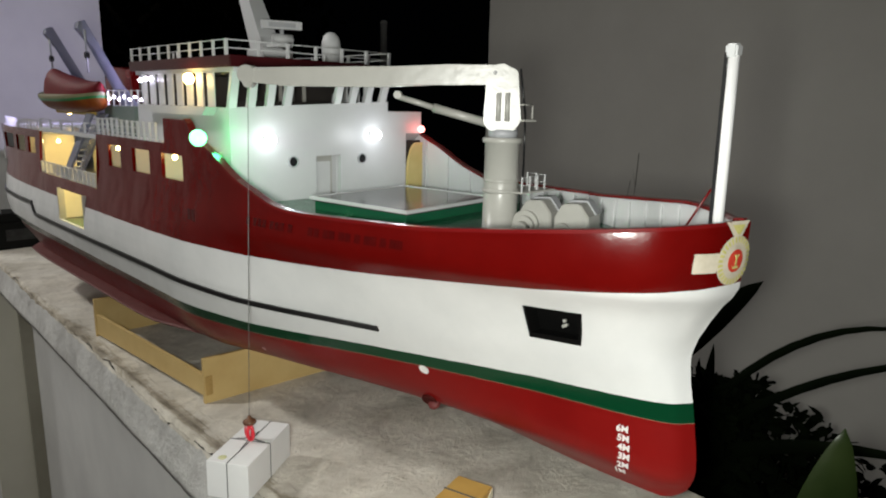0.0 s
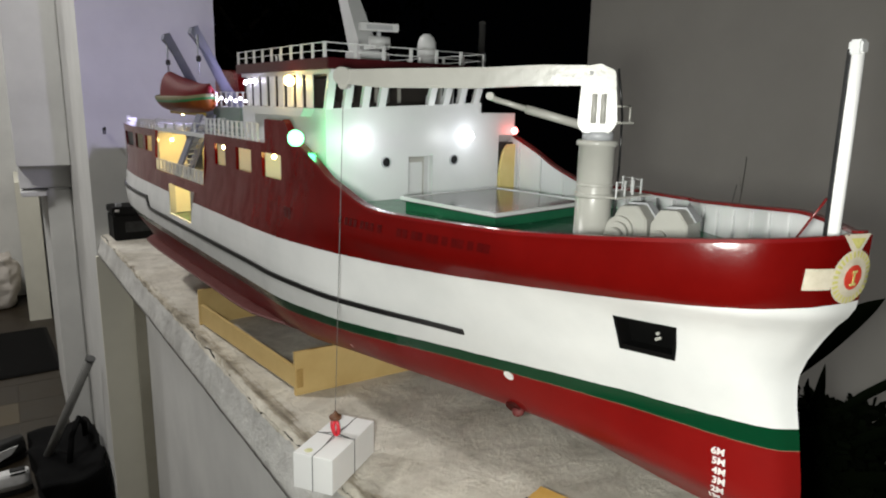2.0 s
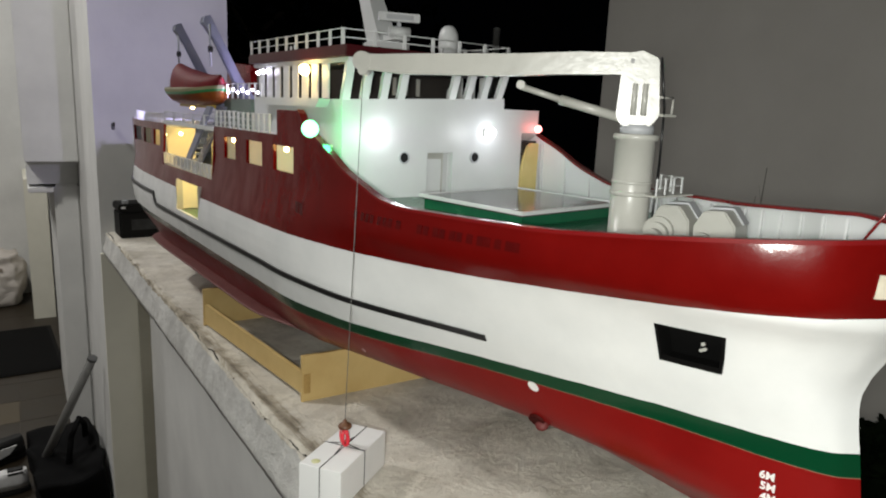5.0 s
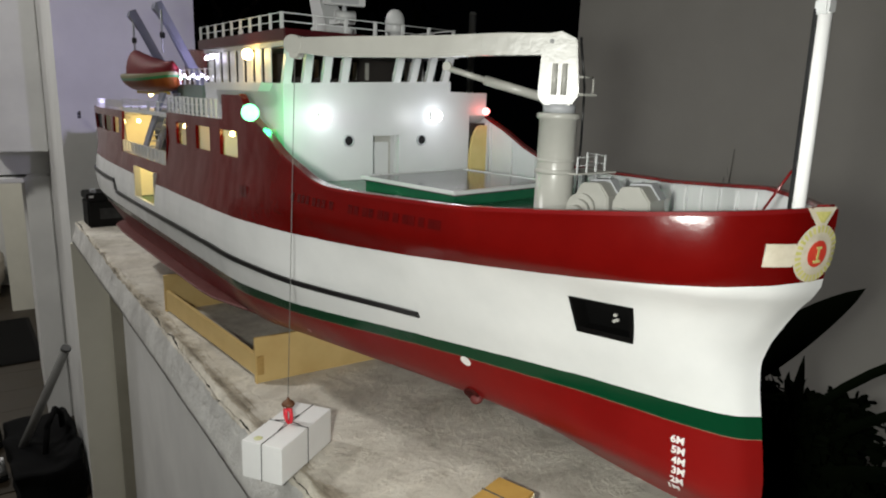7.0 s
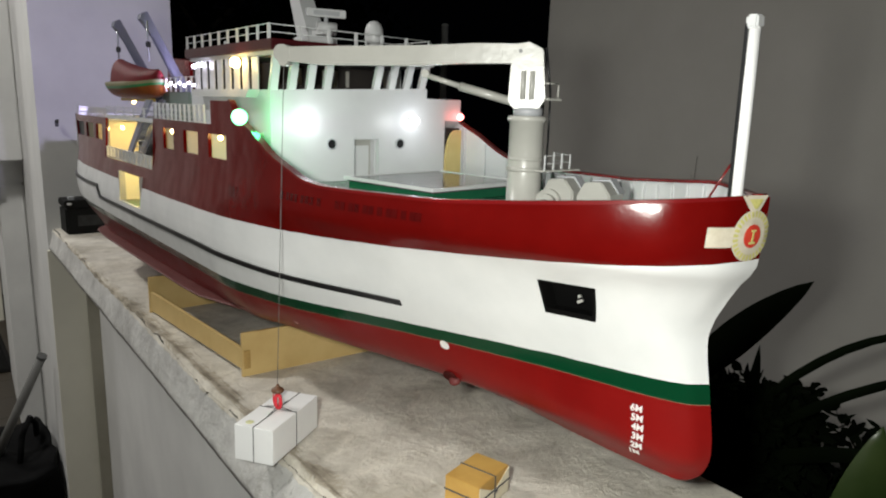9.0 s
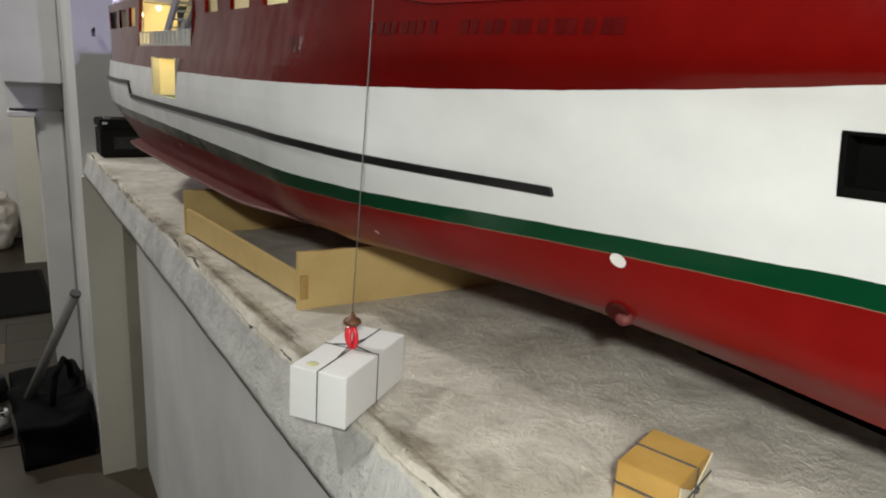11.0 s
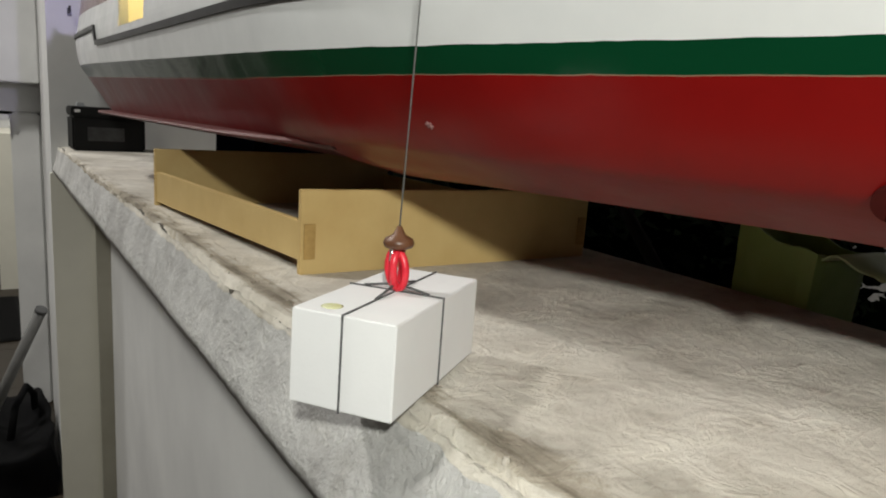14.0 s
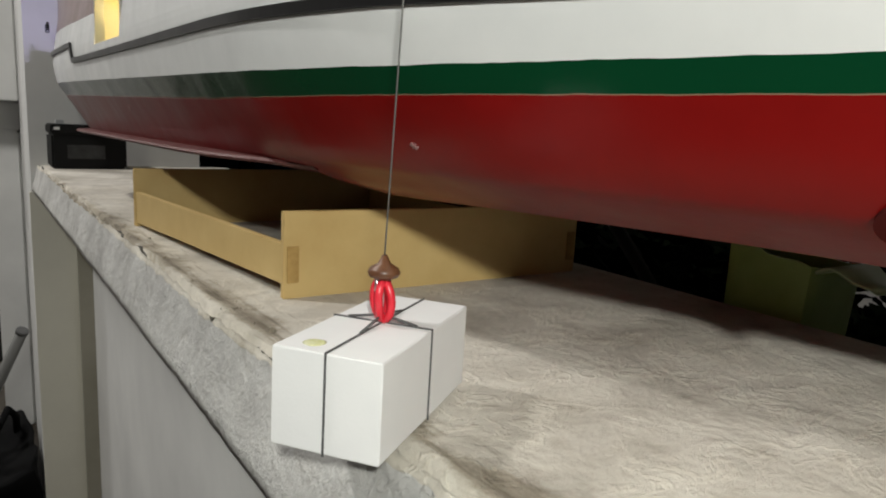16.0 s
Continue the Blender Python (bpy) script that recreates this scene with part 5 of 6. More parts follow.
# ---- things on and round the ledge ----
def cradle():
    root = new("ship_cradle")
    root.matrix_world = SHIP.matrix_world
    tagged(root, "pale plywood cradle under the model ship", "cradle")
    turn = Matrix.Translation((-0.0034, 0.102, 0)) @ Matrix.Rotation(radians(-3.6), 4, "Z")
    box_part("cross_board", (-0.1945, 0, 0), (0.1945, 0.008, 0.0860), PLY, root, "pale plywood board", 0.0006, turn)
    box_part("cross_board", (-0.219, 0.612, 0), (0.204, 0.620, 0.0885), PLY, root, "pale plywood board", 0.0006)
    for x0, x1 in ((-0.1965, -0.217), (0.182, 0.196)):
        bm = bmesh.new()
        o = 0.008
        y0 = 0.1225 if x0 < 0 else 0.0995
        V = [bm.verts.new(p) for p in ((x0, y0, 0.014), (x0 + o, y0, 0.014), (x1 + o, 0.6115, 0.006), (x1, 0.6115, 0.006), (x0, y0, 0.054), (x0 + o, y0, 0.054), (x1 + o, 0.6115, 0.053), (x1, 0.6115, 0.053))]
        for f in ((0, 1, 2, 3), (7, 6, 5, 4), (0, 4, 5, 1), (2, 6, 7, 3), (1, 5, 6, 2), (0, 3, 7, 4)):
            bm.faces.new([V[i] for i in f])
        part("side_rail", bm, PLY, root, "lower plywood rail", 0.0005)
    END = worn("plywood_end_grain", (0.30, 0.18, 0.05), (0.46, 0.30, 0.10), 90, 0.7, 300, 0.4)
    for x in (-0.1915, 0.1785):
        box_part("joint", (x, -0.0022, 0.016), (x + 0.012, -0.0002, 0.052), END, root, "darker end grain of a joint", 0.0004, turn)


cradle()

STRING = worn("dark_string", (0.05, 0.05, 0.05), (0.10, 0.10, 0.10), 200, 0.8)
TAPE = worn("yellow_stain", (0.50, 0.50, 0.16), (0.74, 0.74, 0.58), 160, 0.7)


def strung_box(name, m, size, material, label, category, stain=False):
    root = new(name)
    root.matrix_world = m
    tagged(root, label, category)
    x, y, z = (q / 2 for q in size)
    box_part("carton", (-x, -y, 0), (x, y, 2 * z), material, root, "", 0.0006)
    t, e = 0.0005, 0.0008
    for along in (0, 1):
        h = (x, y)[along]
        for lo, hi in (((-t, -h - e, -e), (t, -h, 2 * z + e)), ((-t, h, -e), (t, h + e, 2 * z + e)), ((-t, -h, 2 * z), (t, h, 2 * z + e))):
            if along == 0:
                lo, hi = (lo[1], lo[0], lo[2]), (hi[1], hi[0], hi[2])
            box_part("string", lo, hi, STRING, root)
    if stain:
        bm = bmesh.new()
        add_lathe(bm, (-x * 0.45, -y * 0.80, 2 * z), [(0.0062, 0.0001), (0.005, 0.0004), (0.001, 0.0005)], 14)
        part("stain", bm, TAPE, root, "faint yellow mark")
    return root


BOXM = pose(0.4335, 0.8825, 0.8600, -0.8, 0, -53.0)
strung_box("cargo_box", BOXM, (0.0620, 0.1310, 0.0530), CARTON, "white cardboard box with string hanging from the crane hook", "box", True)


def parcel():
    """A tan parcel with a folded cream end, a string over its top and one round its sides."""
    root = new("parcel")
    root.matrix_world = pose(0.602, 0.6115, LEDGE + 0.0015, 0, 0, 18.5)
    tagged(root, "small tan cardboard parcel with string on the ledge", "parcel")
    x, y, z = 0.037, 0.0262, 0.0385
    box_part("carton", (-x, -y, 0), (x, y, z), worn("tan_card", (0.42, 0.24, 0.055), (0.55, 0.34, 0.09), 25, 0.6), root, "", 0.0008)
    bm = bmesh.new()
    add_prism(bm, [(-x + 0.001, 0.001), (x - 0.001, 0.001), (x - 0.001, z - 0.001), (0.006, z * 0.52), (-0.004, z * 0.52), (-x + 0.001, z - 0.001)], -y - 0.0012, -y - 0.0002, 1)
    part("end_flap", bm, worn("cream_paper", (0.62, 0.56, 0.40), (0.72, 0.67, 0.52), 60, 0.7), root, "cream folded paper end")
    t, e = 0.0009, 0.0010
    for lo, hi in (((-t, -y, z), (t, y, z + e)), ((-t, -y - 0.0022, 0), (t, -y - 0.0013, z + e)), ((-t, y, 0), (t, y + e, z + e)),
                   ((-x - e, -y - 0.0022, 0.0185), (x + e, -y - 0.0013, 0.0203)), ((-x - e, y, 0.0185), (x + e, y + e, 0.0203)),
                   ((-x - e, -y - 0.0012, 0.0185), (-x, y, 0.0203)), ((x, -y - 0.0012, 0.0185), (x + e, y, 0.0203))):
        box_part("string", lo, hi, STRING, root)
    box_part("knot", (-0.003, -y - 0.0046, 0.0165), (0.003, -y - 0.0023, 0.0225), STRING, root, "dark string knot", 0.001)


parcel()


def crumbs():
    """Loose bits of cement along the broken edge of the ledge."""
    rng = random.Random(11)
    bm = bmesh.new()
    for i in range(90):
        y = 0.55 + 1.25 * rng.random() ** 1.3
        x = 0.420 + max(-0.008, min(0.06, 0.036 * (0.93 - y))) - 0.033 * (y - 1.0) + abs(rng.gauss(0, 0.014)) + 0.004
        r = 0.0010 + 0.0026 * rng.random() ** 3
        vs = []
        for k in range(6):
            t = math.tau * k / 6 + rng.uniform(-0.3, 0.3)
            q = r * rng.uniform(0.7, 1.3)
            vs.append(((x + q * math.cos(t), y + q * math.sin(t), LEDGE - 0.0004), (x + 0.6 * q * math.cos(t), y + 0.6 * q * math.sin(t), LEDGE + r * rng.uniform(0.6, 1.1))))
        lo = [bm.verts.new(p[0]) for p in vs]
        hi = [bm.verts.new(p[1]) for p in vs]
        for k in range(6):
            bm.faces.new((lo[k], lo[(k + 1) % 6], hi[(k + 1) % 6], hi[k]))
        bm.faces.new(hi)
    tagged(part("cement_crumbs", bm, CEMENT), "loose pale cement crumbs along the ledge's edge", "crumbs", "", "stuff")


crumbs()


def sling():
    """The strings that rise from the box to the hook."""
    root = new("box_sling")
    tagged(root, "dark string sling between the box and the hook", "sling")
    top = SHIP.matrix_world @ Vector((-0.2577, -0.1594, 0.0630))
    for x, y in ((0.022, 0), (-0.022, 0), (0, 0.028), (0, -0.028)):
        rod_part("string", BOXM @ Vector((x, y, 0.0540)), top, 0.0008, STRING, root, n=6)


sling()


def battery():
    BLACK = worn("matt_black_plastic", (0.003, 0.003, 0.003), (0.006, 0.006, 0.006), 20, 0.55, 250, 0.1, spec=0.2)
    root = new("black_case")
    root.matrix_world = pose(0.46, 2.86, LEDGE + 0.001, 0, 0, 3)
    tagged(root, "black battery case standing on the ledge", "case")
    box_part("body", (-0.09, -0.06, 0), (0.11, 0.06, 0.10), BLACK, root, "", 0.006)
    box_part("lid", (-0.092, -0.062, 0.1005), (0.112, 0.062, 0.128), BLACK, root, "", 0.004)
    box_part("terminal", (-0.075, -0.05, 0.1285), (-0.055, -0.03, 0.14), GREYP, root, "", 0.001)
    box_part("terminal", (0.075, -0.05, 0.1285), (0.095, -0.03, 0.14), GREYP, root, "", 0.001)
    box_part("label_plate", (-0.05, -0.0612, 0.03), (0.05, -0.0602, 0.07), worn("worn_grey_label", (0.012, 0.012, 0.012), (0.05, 0.05, 0.05), 40, 0.7), root, "dark worn label")
    box_part("white_tag", (-0.083, -0.0635, 0.112), (-0.068, -0.0625, 0.12), CARTON, root, "small white tag")


battery()


def wall_hook(x, y, z):
    root = new("wall_hook")
    root.matrix_world = Matrix.Translation((x, y, z))
    tagged(root, "small dark iron hook in the wall", "hook")
    box_part("plate", (-0.006, -0.004, -0.012), (0.006, 0, 0.012), BLACK, root, "", 0.001)
    rod_part("pin", (0, -0.004, 0), (0, -0.03, 0.003), 0.004, BLACK, root)
    rod_part("tip", (0, -0.03, 0.002), (0, -0.033, 0.016), 0.0035, BLACK, root)


wall_hook(0.385, 2.95, 1.262)


# the floor behind: mat, sack, shoes and a grey pipe
def mat():
    MAT = worn("black_rubber", (0.003, 0.003, 0.003), (0.008, 0.0075, 0.007), 30, 0.85, 150, 0.5, spec=0.2)
    root = new("door_mat")
    root.matrix_world = pose(-0.343, 5.426, FLOORZ + 0.0055, 0, 0, 3) @ Matrix.Scale(1.304, 4)
    tagged(root, "black ribbed rubber door mat on the floor", "mat")
    box_part("base", (-0.42, -0.38, 0), (0.42, 0.38, 0.008), MAT, root, "", 0.002)
    me = None
    for i in range(36):
        if me is None:
            bm = bmesh.new()
            add_box(bm, (-0.40, -0.006, 0.0082), (0.40, 0.006, 0.013))
            me = finish("rib", bm, MAT)
        ob = new("rib", me)
        ob.location, ob.parent = (0, -0.36 + 0.0206 * i, 0), root


mat()


def sack():
    SACK = worn("white_woven_sack", (0.42, 0.38, 0.34), (0.66, 0.62, 0.58), 9, 0.8, 260, 0.5)
    bm = bmesh.new()
    bmesh.ops.create_cube(bm, size=1)
    bmesh.ops.subdivide_edges(bm, edges=bm.edges[:], cuts=22, use_grid_fill=True)
    for v in bm.verts:
        p = v.co.copy()
        k = max(abs(p.x), abs(p.y), abs(p.z)) / max(p.length, 1e-6)
        p = p * (0.45 + 0.55 * k) * 1.12
        q = Vector((p.x * 0.62, p.y * 0.30, p.z * 0.36))
        fold = Vector((q.x * 5 + q.z * 4, q.y * 6, q.z * 15 - q.x * 5))
        f = noise.noise(q * 5) * 0.030 + (0.5 - abs(noise.noise(fold))) * 0.045 + (0.5 - abs(noise.noise(fold * 2.3 + Vector((3, 1, 7))))) * 0.016
        q += p.normalized() * f
        if p.z < -0.40:
            q.z = -0.19
        v.co = q
    for f in bm.faces:
        f.smooth = True
    ob = part("sack", bm, SACK)
    ob.matrix_world = pose(-0.375, 6.83, FLOORZ + 0.245, 0, 0, -4) @ Matrix.Scale(1.20, 4)
    tagged(ob, "crumpled white woven sack lying by the wall", "sack")
    box_part("band", (-0.30, -0.162, 0.06), (0.22, -0.150, 0.085), worn("brown_band", (0.25, 0.2, 0.16), (0.35, 0.3, 0.25), 30, 0.8), ob)


sack()


def shoe(m, flip, pale=False):
    DARK = worn("black_shoe_fabric", (0.003, 0.003, 0.003), (0.008, 0.008, 0.008), 50, 0.7, 300, 0.4)
    PALE = worn("white_shoe_panel", (0.55, 0.55, 0.55), (0.7, 0.7, 0.7), 50, 0.6)
    root = new("shoe")
    root.matrix_world = m
    tagged(root, "black and white trainer lying on the floor", "shoe", "shoes")
    bm = bmesh.new()
    out = [(-0.04, -0.13), (0.0, -0.145), (0.04, -0.13), (0.046, -0.06), (0.036, 0.02), (0.036, 0.10), (0.02, 0.14), (-0.02, 0.14), (-0.036, 0.10), (-0.034, 0.02), (-0.046, -0.06)]
    add_prism(bm, out, 0.0, 0.028, 2)
    part("sole", bm, DARK, root, "", 0.006)
    bm = bmesh.new()
    lv = [[bm.verts.new((x * k, y * k2 + dy, z)) for x, y in out] for k, k2, dy, z in ((0.96, 0.98, 0, 0.0285), (0.94, 0.95, 0.003, 0.055), (0.72, 0.62, 0.045, 0.085), (0.55, 0.42, 0.07, 0.105))]
    for a, b in zip(lv, lv[1:]):
        for i in range(len(out)):
            f = bm.faces.new((a[i], a[(i + 1) % len(out)], b[(i + 1) % len(out)], b[i]))
            f.smooth = True
    bm.faces.new(lv[0]), bm.faces.new(lv[-1])
    part("upper", bm, PALE if pale else DARK, root)
    if pale:
        box_part("collar", (-0.026, 0.045, 0.085), (0.026, 0.125, 0.112), DARK, root, "black padded collar", 0.01)
    bm = bmesh.new()
    add_prism(bm, [(-0.12, 0.030), (-0.02, 0.031), (0.06, 0.050), (0.09, 0.082), (0.02, 0.080), (-0.05, 0.060), (-0.12, 0.050)], 0.042 * flip, 0.047 * flip, 0)
    part("side_panel", bm, PALE, root)
    box_part("toe_panel", (-0.026, -0.125, 0.060), (0.026, -0.060, 0.0655), PALE, root, "white toe panel", 0.002)
    for i in range(4):
        rod_part("lace", (-0.02, -0.03 + 0.016 * i, 0.069 + 0.007 * i), (0.02, -0.03 + 0.016 * i, 0.069 + 0.007 * i), 0.0025, PALE, root)


shoe(pose(-0.15, 3.74, FLOORZ + 0.006, 0, 0, -66) @ Matrix.Scale(1.1, 4), 1)
shoe(pose(-0.13, 3.44, FLOORZ + 0.006, 0, 0, -88) @ Matrix.Scale(1.0, 4), -1, True)


def cloth_bag():
    DARK = worn("black_bag_cloth", (0.0025, 0.0025, 0.003), (0.006, 0.006, 0.006), 30, 0.9, 200, 0.5, spec=0.1)
    root = new("black_bag")
    root.matrix_world = pose(0.155, 3.40, FLOORZ + 0.005, 0, 0, 4) @ Matrix.Scale(1.1, 4)
    tagged(root, "slumped black cloth bag on the floor", "bag")
    bm = bmesh.new()
    bmesh.ops.create_cube(bm, size=1)
    bmesh.ops.subdivide_edges(bm, edges=bm.edges[:], cuts=14, use_grid_fill=True)
    for v in bm.verts:
        p = v.co.copy()
        q = Vector((p.x * 0.23, p.y * 0.56, p.z * 0.15 + 0.075))
        if p.x > 0.1 and p.z > 0:
            q.z += 0.10 * (p.x - 0.1) * (1.2 - abs(p.y))
        if p.z > -0.45:
            q += Vector((noise.noise(q * 8), noise.noise(q * 8 + Vector((9, 0, 0))), noise.noise(q * 8 + Vector((0, 9, 0))))) * 0.03
        v.co = q
    for f in bm.faces:
        f.smooth = True
    part("bag_body", bm, DARK, root)
    pts = [(0.0, -0.1, 0.14), (0.02, -0.06, 0.24), (0.06, 0.0, 0.29), (0.085, 0.05, 0.24), (0.09, 0.08, 0.10)]
    bm = bmesh.new()
    add_tube(bm, [Vector(p) for p in pts], 0.012, 8)
    part("strap", bm, DARK, root)


cloth_bag()


def pipe():
    root = new("grey_pipe")
    tagged(root, "grey plastic pipe leaning against the wall", "pipe")
    rod_part("tube", (0.040, 3.43, -0.35), (0.277, 3.19, 0.258), 0.0185, worn("grey_plastic", (0.13, 0.13, 0.125), (0.18, 0.18, 0.17), 20, 0.6), root, n=18)
    rod_part("end_cap", (0.2765, 3.1905, 0.257), (0.281, 3.186, 0.268), 0.0205, worn("dark_plastic", (0.07, 0.07, 0.07), (0.1, 0.1, 0.1), 20, 0.6), root, n=18)


pipe()


# ---- behind the ledge: pot and plants ----
def leaf_mesh(base, tip, width, sag, side, n=14):
    """A strap leaf that arches from base to tip."""
    bm = bmesh.new()
    base, tip = Vector(base), Vector(tip)
    way = tip - base
    out = way.cross(Vector(side)).normalized()
    rows = []
    for i in range(n + 1):
        u = i / n
        c = base + way * u + Vector((0, 0, sag * 4 * u * (1 - u)))
        w = width * (math.sin(math.pi * min(u * 0.9 + 0.1, 1)) ** 0.75)
        w = max(w, 0.0004)
        fold = Vector(side).normalized() * (w * 0.25)
        rows.append([bm.verts.new(c - out * w + fold), bm.verts.new(c), bm.verts.new(c + out * w + fold)])
    for a, b in zip(rows, rows[1:]):
        for i in range(2):
            f = bm.faces.new((a[i], a[i + 1], b[i + 1], b[i]))
            f.smooth = True
    return bm


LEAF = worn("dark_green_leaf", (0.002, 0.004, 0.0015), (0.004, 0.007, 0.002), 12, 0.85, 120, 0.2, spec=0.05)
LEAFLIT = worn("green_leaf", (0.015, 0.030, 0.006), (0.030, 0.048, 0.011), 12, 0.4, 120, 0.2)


def strap_plant(name, leaves, material, label):
    root = new(name)
    root.location = (leaves[0][0][0], leaves[0][0][1], -0.4)
    tagged(root, label, "plant")
    for base, tip, width, sag in leaves:
        bm = leaf_mesh(base, tip, width, sag, (-0.8, -0.5, 0.25))
        ob = part("leaf", bm, material, root)
        ob.matrix_parent_inverse = root.matrix_basis.inverted()
        k = ob.modifiers.new("thick", "SOLIDIFY")
        k.thickness = 0.0008
    return root


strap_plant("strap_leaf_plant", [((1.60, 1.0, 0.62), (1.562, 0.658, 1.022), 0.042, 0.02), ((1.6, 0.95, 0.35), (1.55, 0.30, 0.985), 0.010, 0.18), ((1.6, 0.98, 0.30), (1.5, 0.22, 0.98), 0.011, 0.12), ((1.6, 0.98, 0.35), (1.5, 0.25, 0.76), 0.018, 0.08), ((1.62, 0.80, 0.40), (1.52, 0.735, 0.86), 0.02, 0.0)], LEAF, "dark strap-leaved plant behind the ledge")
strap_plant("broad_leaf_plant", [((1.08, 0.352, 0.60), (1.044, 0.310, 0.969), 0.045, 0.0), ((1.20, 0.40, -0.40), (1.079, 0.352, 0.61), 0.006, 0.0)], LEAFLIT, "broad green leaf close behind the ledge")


def bush():
    """The dark mass of leaves low behind the ledge, built up aft to cover the wall."""
    rng = random.Random(5)
    verts, faces = [], []
    for i in range(60000):
        if i % 6 == 1:
            # dense leaves added abreast of the deckhouse, standing in for the dim boundary wall
            x, y, top = rng.uniform(1.45, 1.85), rng.uniform(1.25, 2.2), 0.86
        elif i % 3 == 0:
            x, y, top = rng.uniform(1.42, 1.75), rng.uniform(0.68, 1.25), 0.72
        else:
            x, y = rng.uniform(1.12, 2.1), rng.uniform(-0.35, 2.6)
            # beyond y 1.25 the height is added to hide the bright wall
            top = 0.84 if y > 1.25 else 0.34 + (0.05 + 0.20 * min(max((y - 0.45) / 0.25, 0.0), 1.0)) * min(max((x - 1.15) / 0.35, 0.0), 1.0)
        z = -0.1 + (top + 0.1) * rng.random() ** 0.7 + 0.025 * math.sin(y * 5) + 0.02 * math.sin(y * 17 + x * 9)
        d = Vector((rng.uniform(-1, 1), rng.uniform(-1, 1), rng.uniform(-0.6, 0.5))).normalized()
        s = Vector((rng.uniform(-1, 1), rng.uniform(-1, 1), rng.uniform(-1, 1))).normalized()
        p = Vector((x, y, z))
        l, w = rng.uniform(0.03, 0.06), rng.uniform(0.010, 0.020)
        o = d.cross(s).normalized() * w
        k = len(verts)
        verts += [p, p + d * l * 0.25 + o * 0.8, p + d * l * 0.6 + o * 0.8, p + d * l, p + d * l * 0.6 - o * 0.8, p + d * l * 0.25 - o * 0.8]
        faces.append(range(k, k + 6))
    me = bpy.data.meshes.new("undergrowth")
    me.from_pydata(verts, [], faces)
    bm = bmesh.new()
    bm.from_mesh(me)
    bpy.data.meshes.remove(me)
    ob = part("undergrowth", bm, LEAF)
    tagged(ob, "dark undergrowth behind the ledge, built up to hide the wall", "undergrowth", "", "stuff")
    rod = bmesh.new()
    for i in range(40):
        x, y = rng.uniform(1.2, 2.1), rng.uniform(-0.2, 1.7)
        add_rod(rod, (x, y, -0.41), (x + rng.uniform(-0.1, 0.1), y + rng.uniform(-0.1, 0.1), 0.5), 0.006, 0.003, 6)
    part("stems", rod, LEAF, ob)


bush()


def green_pot():
    """A square green plastic pot, cut open at one side, where its rim curls out."""
    root = new("green_pot")
    root.matrix_world = pose(1.000, 0.962, 0.60, 0, 0, -3)
    tagged(root, "cut green plastic pot behind the ledge", "pot")
    corners = [(-1, 1), (-1, -1), (1, -1), (1, 1)]
    tops = (0.328, 0.302, 0.300, 0.320)
    bm = bmesh.new()
    rings = []
    for h in range(7):
        u = h / 6
        ring = []
        for k, (x, y) in enumerate(corners):
            nx, ny = corners[(k + 1) % 4]
            for m in range(6):
                f = m / 6
                px, py = x + (nx - x) * f, y + (ny - y) * f
                top = tops[k] + (tops[(k + 1) % 4] - tops[k]) * f + 0.004 * math.sin(9 * f + k)
                size = 0.044 + 0.007 * u
                soft = 1.0 - 0.05 * (1 if m == 0 else 0)
                ring.append(bm.verts.new((px * size * soft, py * size * soft - 0.010 * u, top * u)))
        rings.append(ring)
    n = len(rings[0])
    for a, b in zip(rings, rings[1:]):
        for i in range(n):
            bm.faces.new((a[i], a[(i + 1) % n], b[(i + 1) % n], b[i]))
    bm.faces.new(rings[0])
    ob = part("shell", bm, worn("green_plastic", (0.26, 0.36, 0.09), (0.36, 0.46, 0.15), 18, 0.5), root)
    k = ob.modifiers.new("thick", "SOLIDIFY")
    k.thickness = 0.003
    # the curled flap
    bm = bmesh.new()
    rows = []
    for i in range(9):
        u = i / 8
        y, z = -0.062 - 0.055 * u, 0.302 + 0.010 * math.sin(math.pi * u) - 0.016 * u
        rows.append([bm.verts.new((x, y, z + 0.004 * math.sin(8 * u))) for x in (-0.048 + 0.02 * u, 0.0, 0.045 - 0.02 * u)])
    for a, b in zip(rows, rows[1:]):
        for i in range(2):
            f = bm.faces.new((a[i], a[i + 1], b[i + 1], b[i]))
            f.smooth = True
    flap = part("flap", bm, worn("pale_green_plastic", (0.42, 0.50, 0.26), (0.56, 0.62, 0.38), 18, 0.45), root, "pale curled rim flap")
    k = flap.modifiers.new("thick", "SOLIDIFY")
    k.thickness = 0.003
    box_part("soil", (-0.036, -0.046, 0.20), (0.036, 0.030, 0.22), worn("pot_soil", (0.02, 0.015, 0.01), (0.05, 0.035, 0.02), 60, 0.95), root)
    stand = new("pot_stand")
    tagged(stand, "dark brick pier under the green pot", "pier")
    box_part("pier", (0.925, 0.87, -0.41), (1.10, 1.06, 0.598), worn("dark_brick", (0.03, 0.025, 0.02), (0.06, 0.045, 0.035), 12, 0.9), stand, "", 0.004)


green_pot()


def dark_posts():
    WOODD = worn("dark_weathered_wood", (0.016, 0.013, 0.01), (0.04, 0.033, 0.026), 14, 0.85)
    tagged(rod_part("slanted_stake", (1.15, 0.08, -0.41), (1.13, 1.42, 0.965), 0.012, WOODD, None, n=10), "dark slanted wooden stake behind the ledge", "stake")
    tagged(rod_part("dark_post", (0.96, 1.42, -0.41), (0.96, 1.42, 0.96), 0.03, WOODD, None, n=12), "dark round upright behind the ledge", "post")


dark_posts()


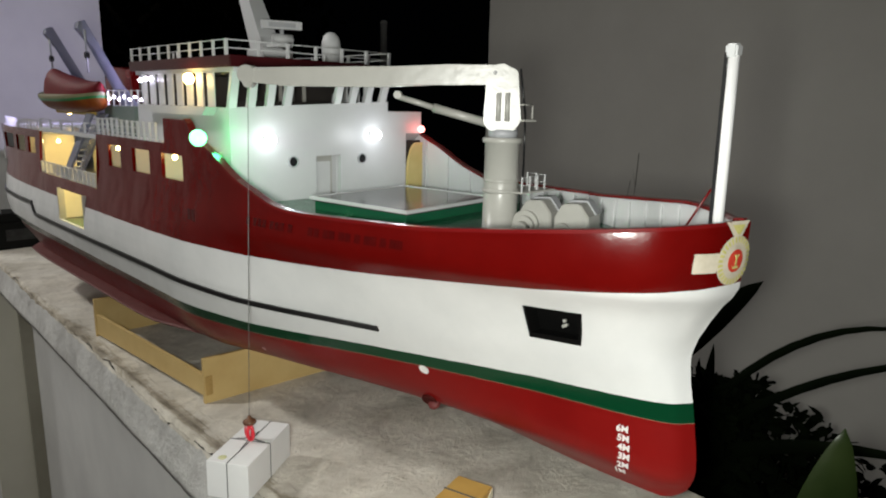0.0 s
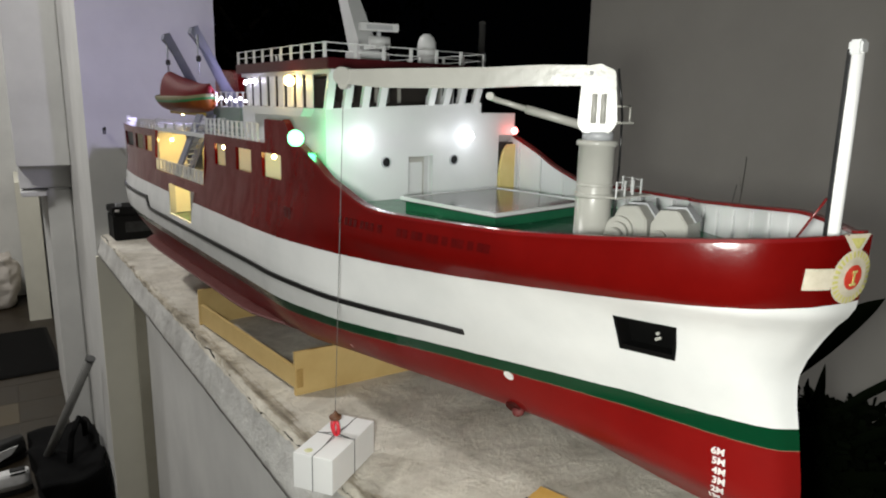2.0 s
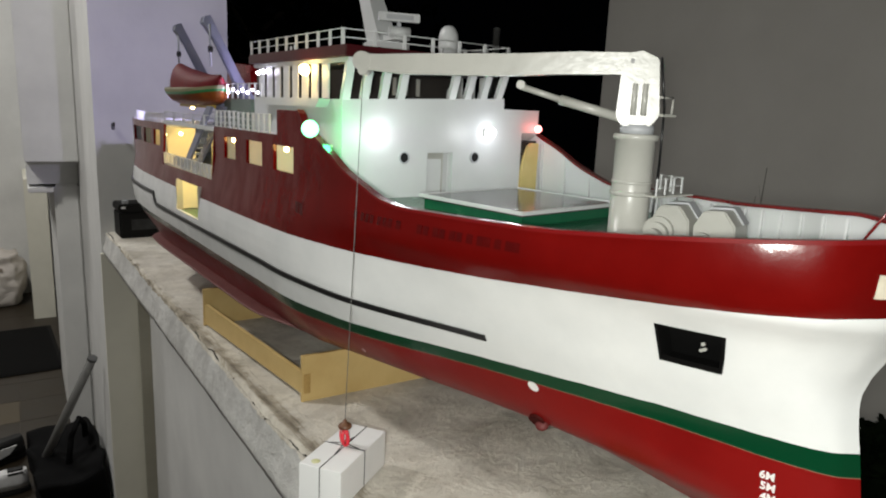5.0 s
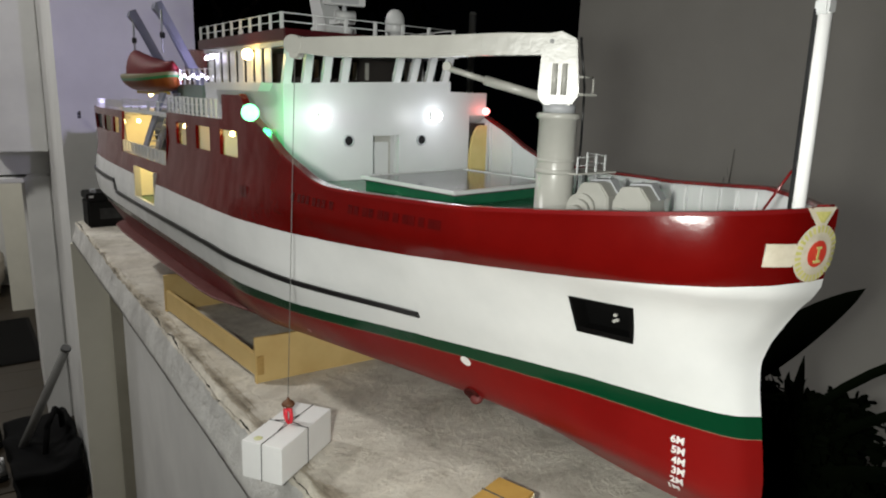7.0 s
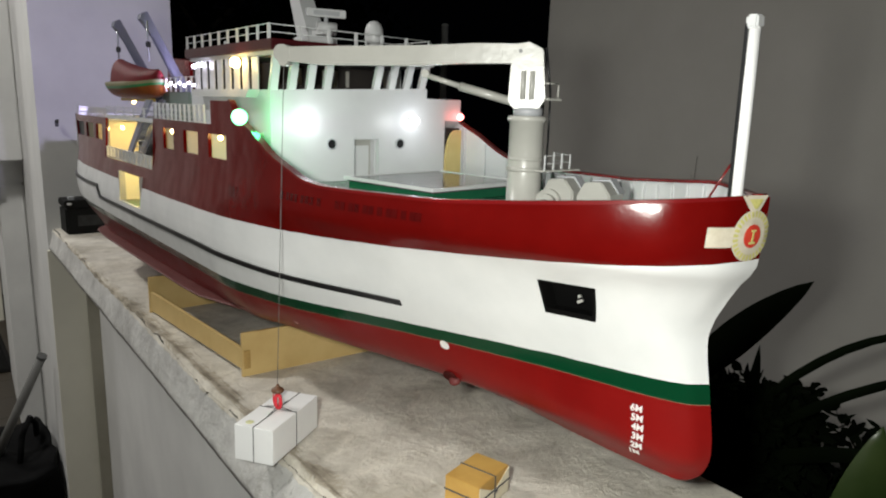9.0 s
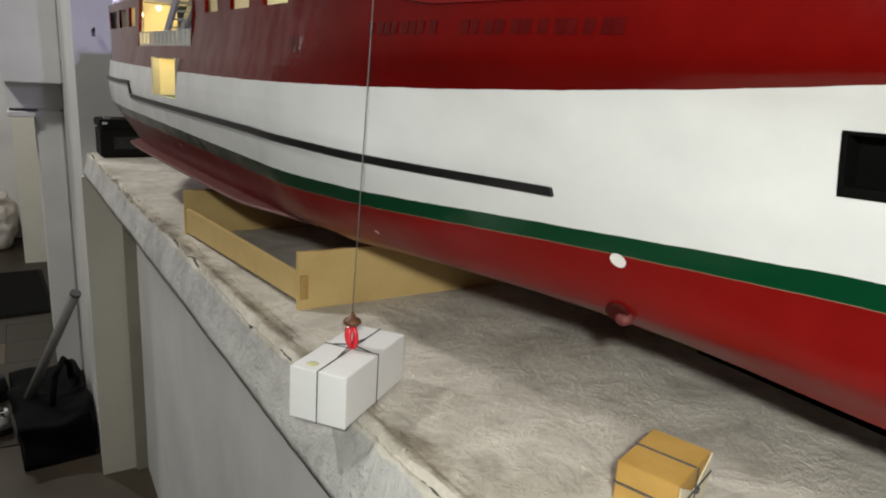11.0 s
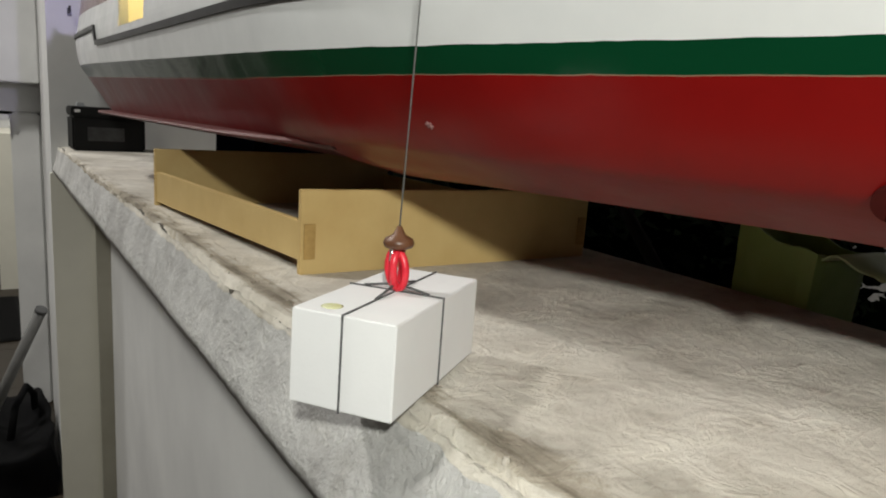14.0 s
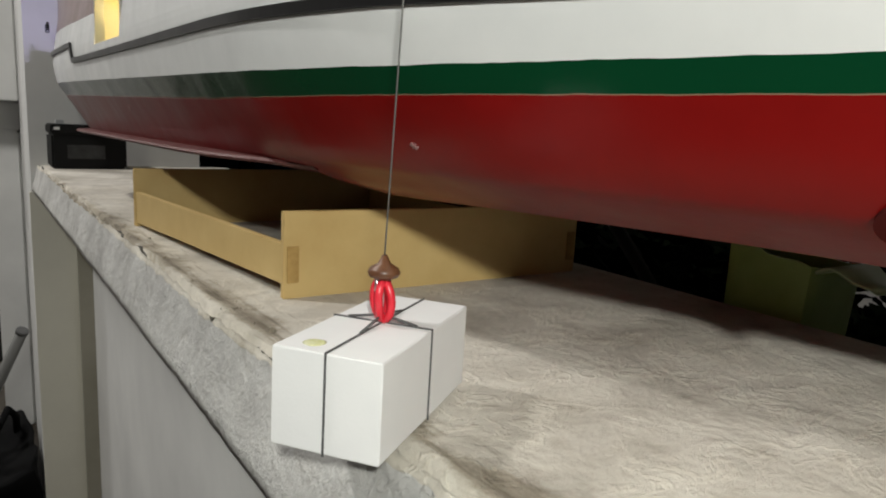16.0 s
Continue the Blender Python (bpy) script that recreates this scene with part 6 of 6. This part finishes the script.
def yard_post():
    """A pale post that stands in the yard beyond the ship."""
    root = new("yard_post")
    root.location = (3.29, 4.5, -0.4)
    tagged(root, "thin pale post standing in the dark yard", "post")
    rod_part("shaft", (0, 0, 0), (0, 0, 2.41), 0.027, PLASTER, root, n=14)
    bm = bmesh.new()
    add_lathe(bm, (0, 0, 2.41), [(0.030, 0), (0.030, 0.012), (0.018, 0.02), (0.004, 0.024)], 14)
    part("cap", bm, PLASTER, root)


yard_post()


# ---- far end of the porch ----
setting("low_wall", (0.207, 3.97, FLOORZ), (0.3215, 4.90, 0.928), PLASTER, "low white plastered wall end in the porch", "wall", 0.01)
setting("lintel_far", (0.096, 3.93, 0.893), (0.2065, 4.90, 0.917), PLASTER, "white plastered lintel over a niche", "lintel", 0.004)
setting("wall_middle", (0.096, 3.99, 0.9285), (0.3213, 4.90, 1.0485), PLASTER, "recessed white plastered panel", "wall", 0.002)
setting("wall_upper", (0.089, 3.85, 1.049), (0.3215, 4.90, 3.6), PLASTER, "white plastered upper panel", "wall", 0.006)
setting("niche_side", (0.074, 6.20, FLOORZ), (0.23, 7.09, 0.717), BEIGE, "cream plastered pier at the end of the porch", "pier", 0.004)

# trees in the dark beyond the yard
def dried_twigs():
    """Thin dried stalks that stand before the boundary wall."""
    rng = random.Random(8)
    TWIG = worn("dried_stalk", (0.16, 0.15, 0.125), (0.22, 0.21, 0.18), 30, 0.9)
    root = new("dried_weed")
    root.location = (2.85, 1.95, -0.4)
    tagged(root, "thin dried weed stalks before the boundary wall", "weed")
    for y, z, r in ((1.838, 1.19, 0.0019), (1.875, 1.06, 0.0016)):
        bm = bmesh.new()
        pts = [Vector((2.85, y + 0.08 * (1 - u) + rng.uniform(-0.008, 0.008), -0.40 + (z + 0.40) * u)) for u in (0, 0.3, 0.55, 0.75, 0.9, 1.0)]
        for k in range(3):
            add_rod(bm, pts[3 + k - 1], pts[3 + k - 1] + Vector((0, rng.uniform(-0.07, 0.07), 0.08)), r * 0.5, r * 0.2, 5)
        for p, q in zip(pts, pts[1:]):
            add_rod(bm, p, q, r, r * 0.85, 6)
        ob = part("stalk", bm, TWIG, root)
        ob.matrix_parent_inverse = root.matrix_basis.inverted()


dried_twigs()


def far_tree(x, y, h, seed):
    rng = random.Random(seed)
    root = new("tree")
    root.location = (x, y, -0.4)
    tagged(root, "dark leafy tree beyond the yard at night", "tree", "yard trees")
    bm = bmesh.new()
    add_rod(bm, (0, 0, -0.02), (0.1, 0.05, h * 0.55), 0.11, 0.06, 10)
    for k in range(6):
        z = h * (0.35 + 0.08 * k)
        d = rng.uniform(0, math.tau)
        add_rod(bm, (0.05, 0.02, z), (math.cos(d) * h * 0.25, math.sin(d) * h * 0.25, z + h * 0.18), 0.035, 0.012, 6)
    part("trunk", bm, worn("bark", (0.03, 0.025, 0.02), (0.07, 0.055, 0.04), 20, 0.9), root)
    bm = bmesh.new()
    for i in range(700):
        d = Vector((rng.gauss(0, 1), rng.gauss(0, 1), rng.gauss(0, 0.7)))
        d = d.normalized() * (rng.random() ** 0.4)
        p = Vector((d.x * h * 0.38, d.y * h * 0.38, h * 0.68 + d.z * h * 0.34))
        a = Vector((rng.uniform(-1, 1), rng.uniform(-1, 1), rng.uniform(-1, 0.2))).normalized()
        o = a.cross(Vector((rng.uniform(-1, 1), rng.uniform(-1, 1), rng.uniform(-1, 1)))).normalized() * rng.uniform(0.03, 0.07)
        l = rng.uniform(0.12, 0.26)
        bm.faces.new([bm.verts.new(q) for q in (p, p + a * l * 0.5 + o, p + a * l, p + a * l * 0.5 - o)])
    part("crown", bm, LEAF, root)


far_tree(2.3, 7.4, 3.4, 3), far_tree(3.6, 8.4, 4.0, 8)


def floor_tiles():
    """Glazed brown tiles of the part of the porch floor that can be seen."""
    DARKT = worn("brown_glazed_tile", (0.017, 0.012, 0.007), (0.032, 0.023, 0.013), 5, 0.42, 60, 0.15)
    PALET = worn("ochre_glazed_tile", (0.055, 0.042, 0.023), (0.08, 0.06, 0.033), 5, 0.42, 60, 0.15)
    meshes = []
    for m in (DARKT, PALET):
        bm = bmesh.new()
        add_box(bm, (-0.1785, -0.1485, 0.0), (0.1785, 0.1485, 0.005))
        meshes.append(finish("floor_tile", bm, m))
    for i in range(4):
        for j in range(12):
            ob = new("floor_tile", meshes[1 if (i, j) in ((2, 3), (0, 4), (1, 1)) else 0])
            ob.matrix_world = pose(-0.93 + 0.36 * i, 3.465 + 0.30 * j, FLOORZ + 0.0003)
            ob.parent = FLOOR


floor_tiles()
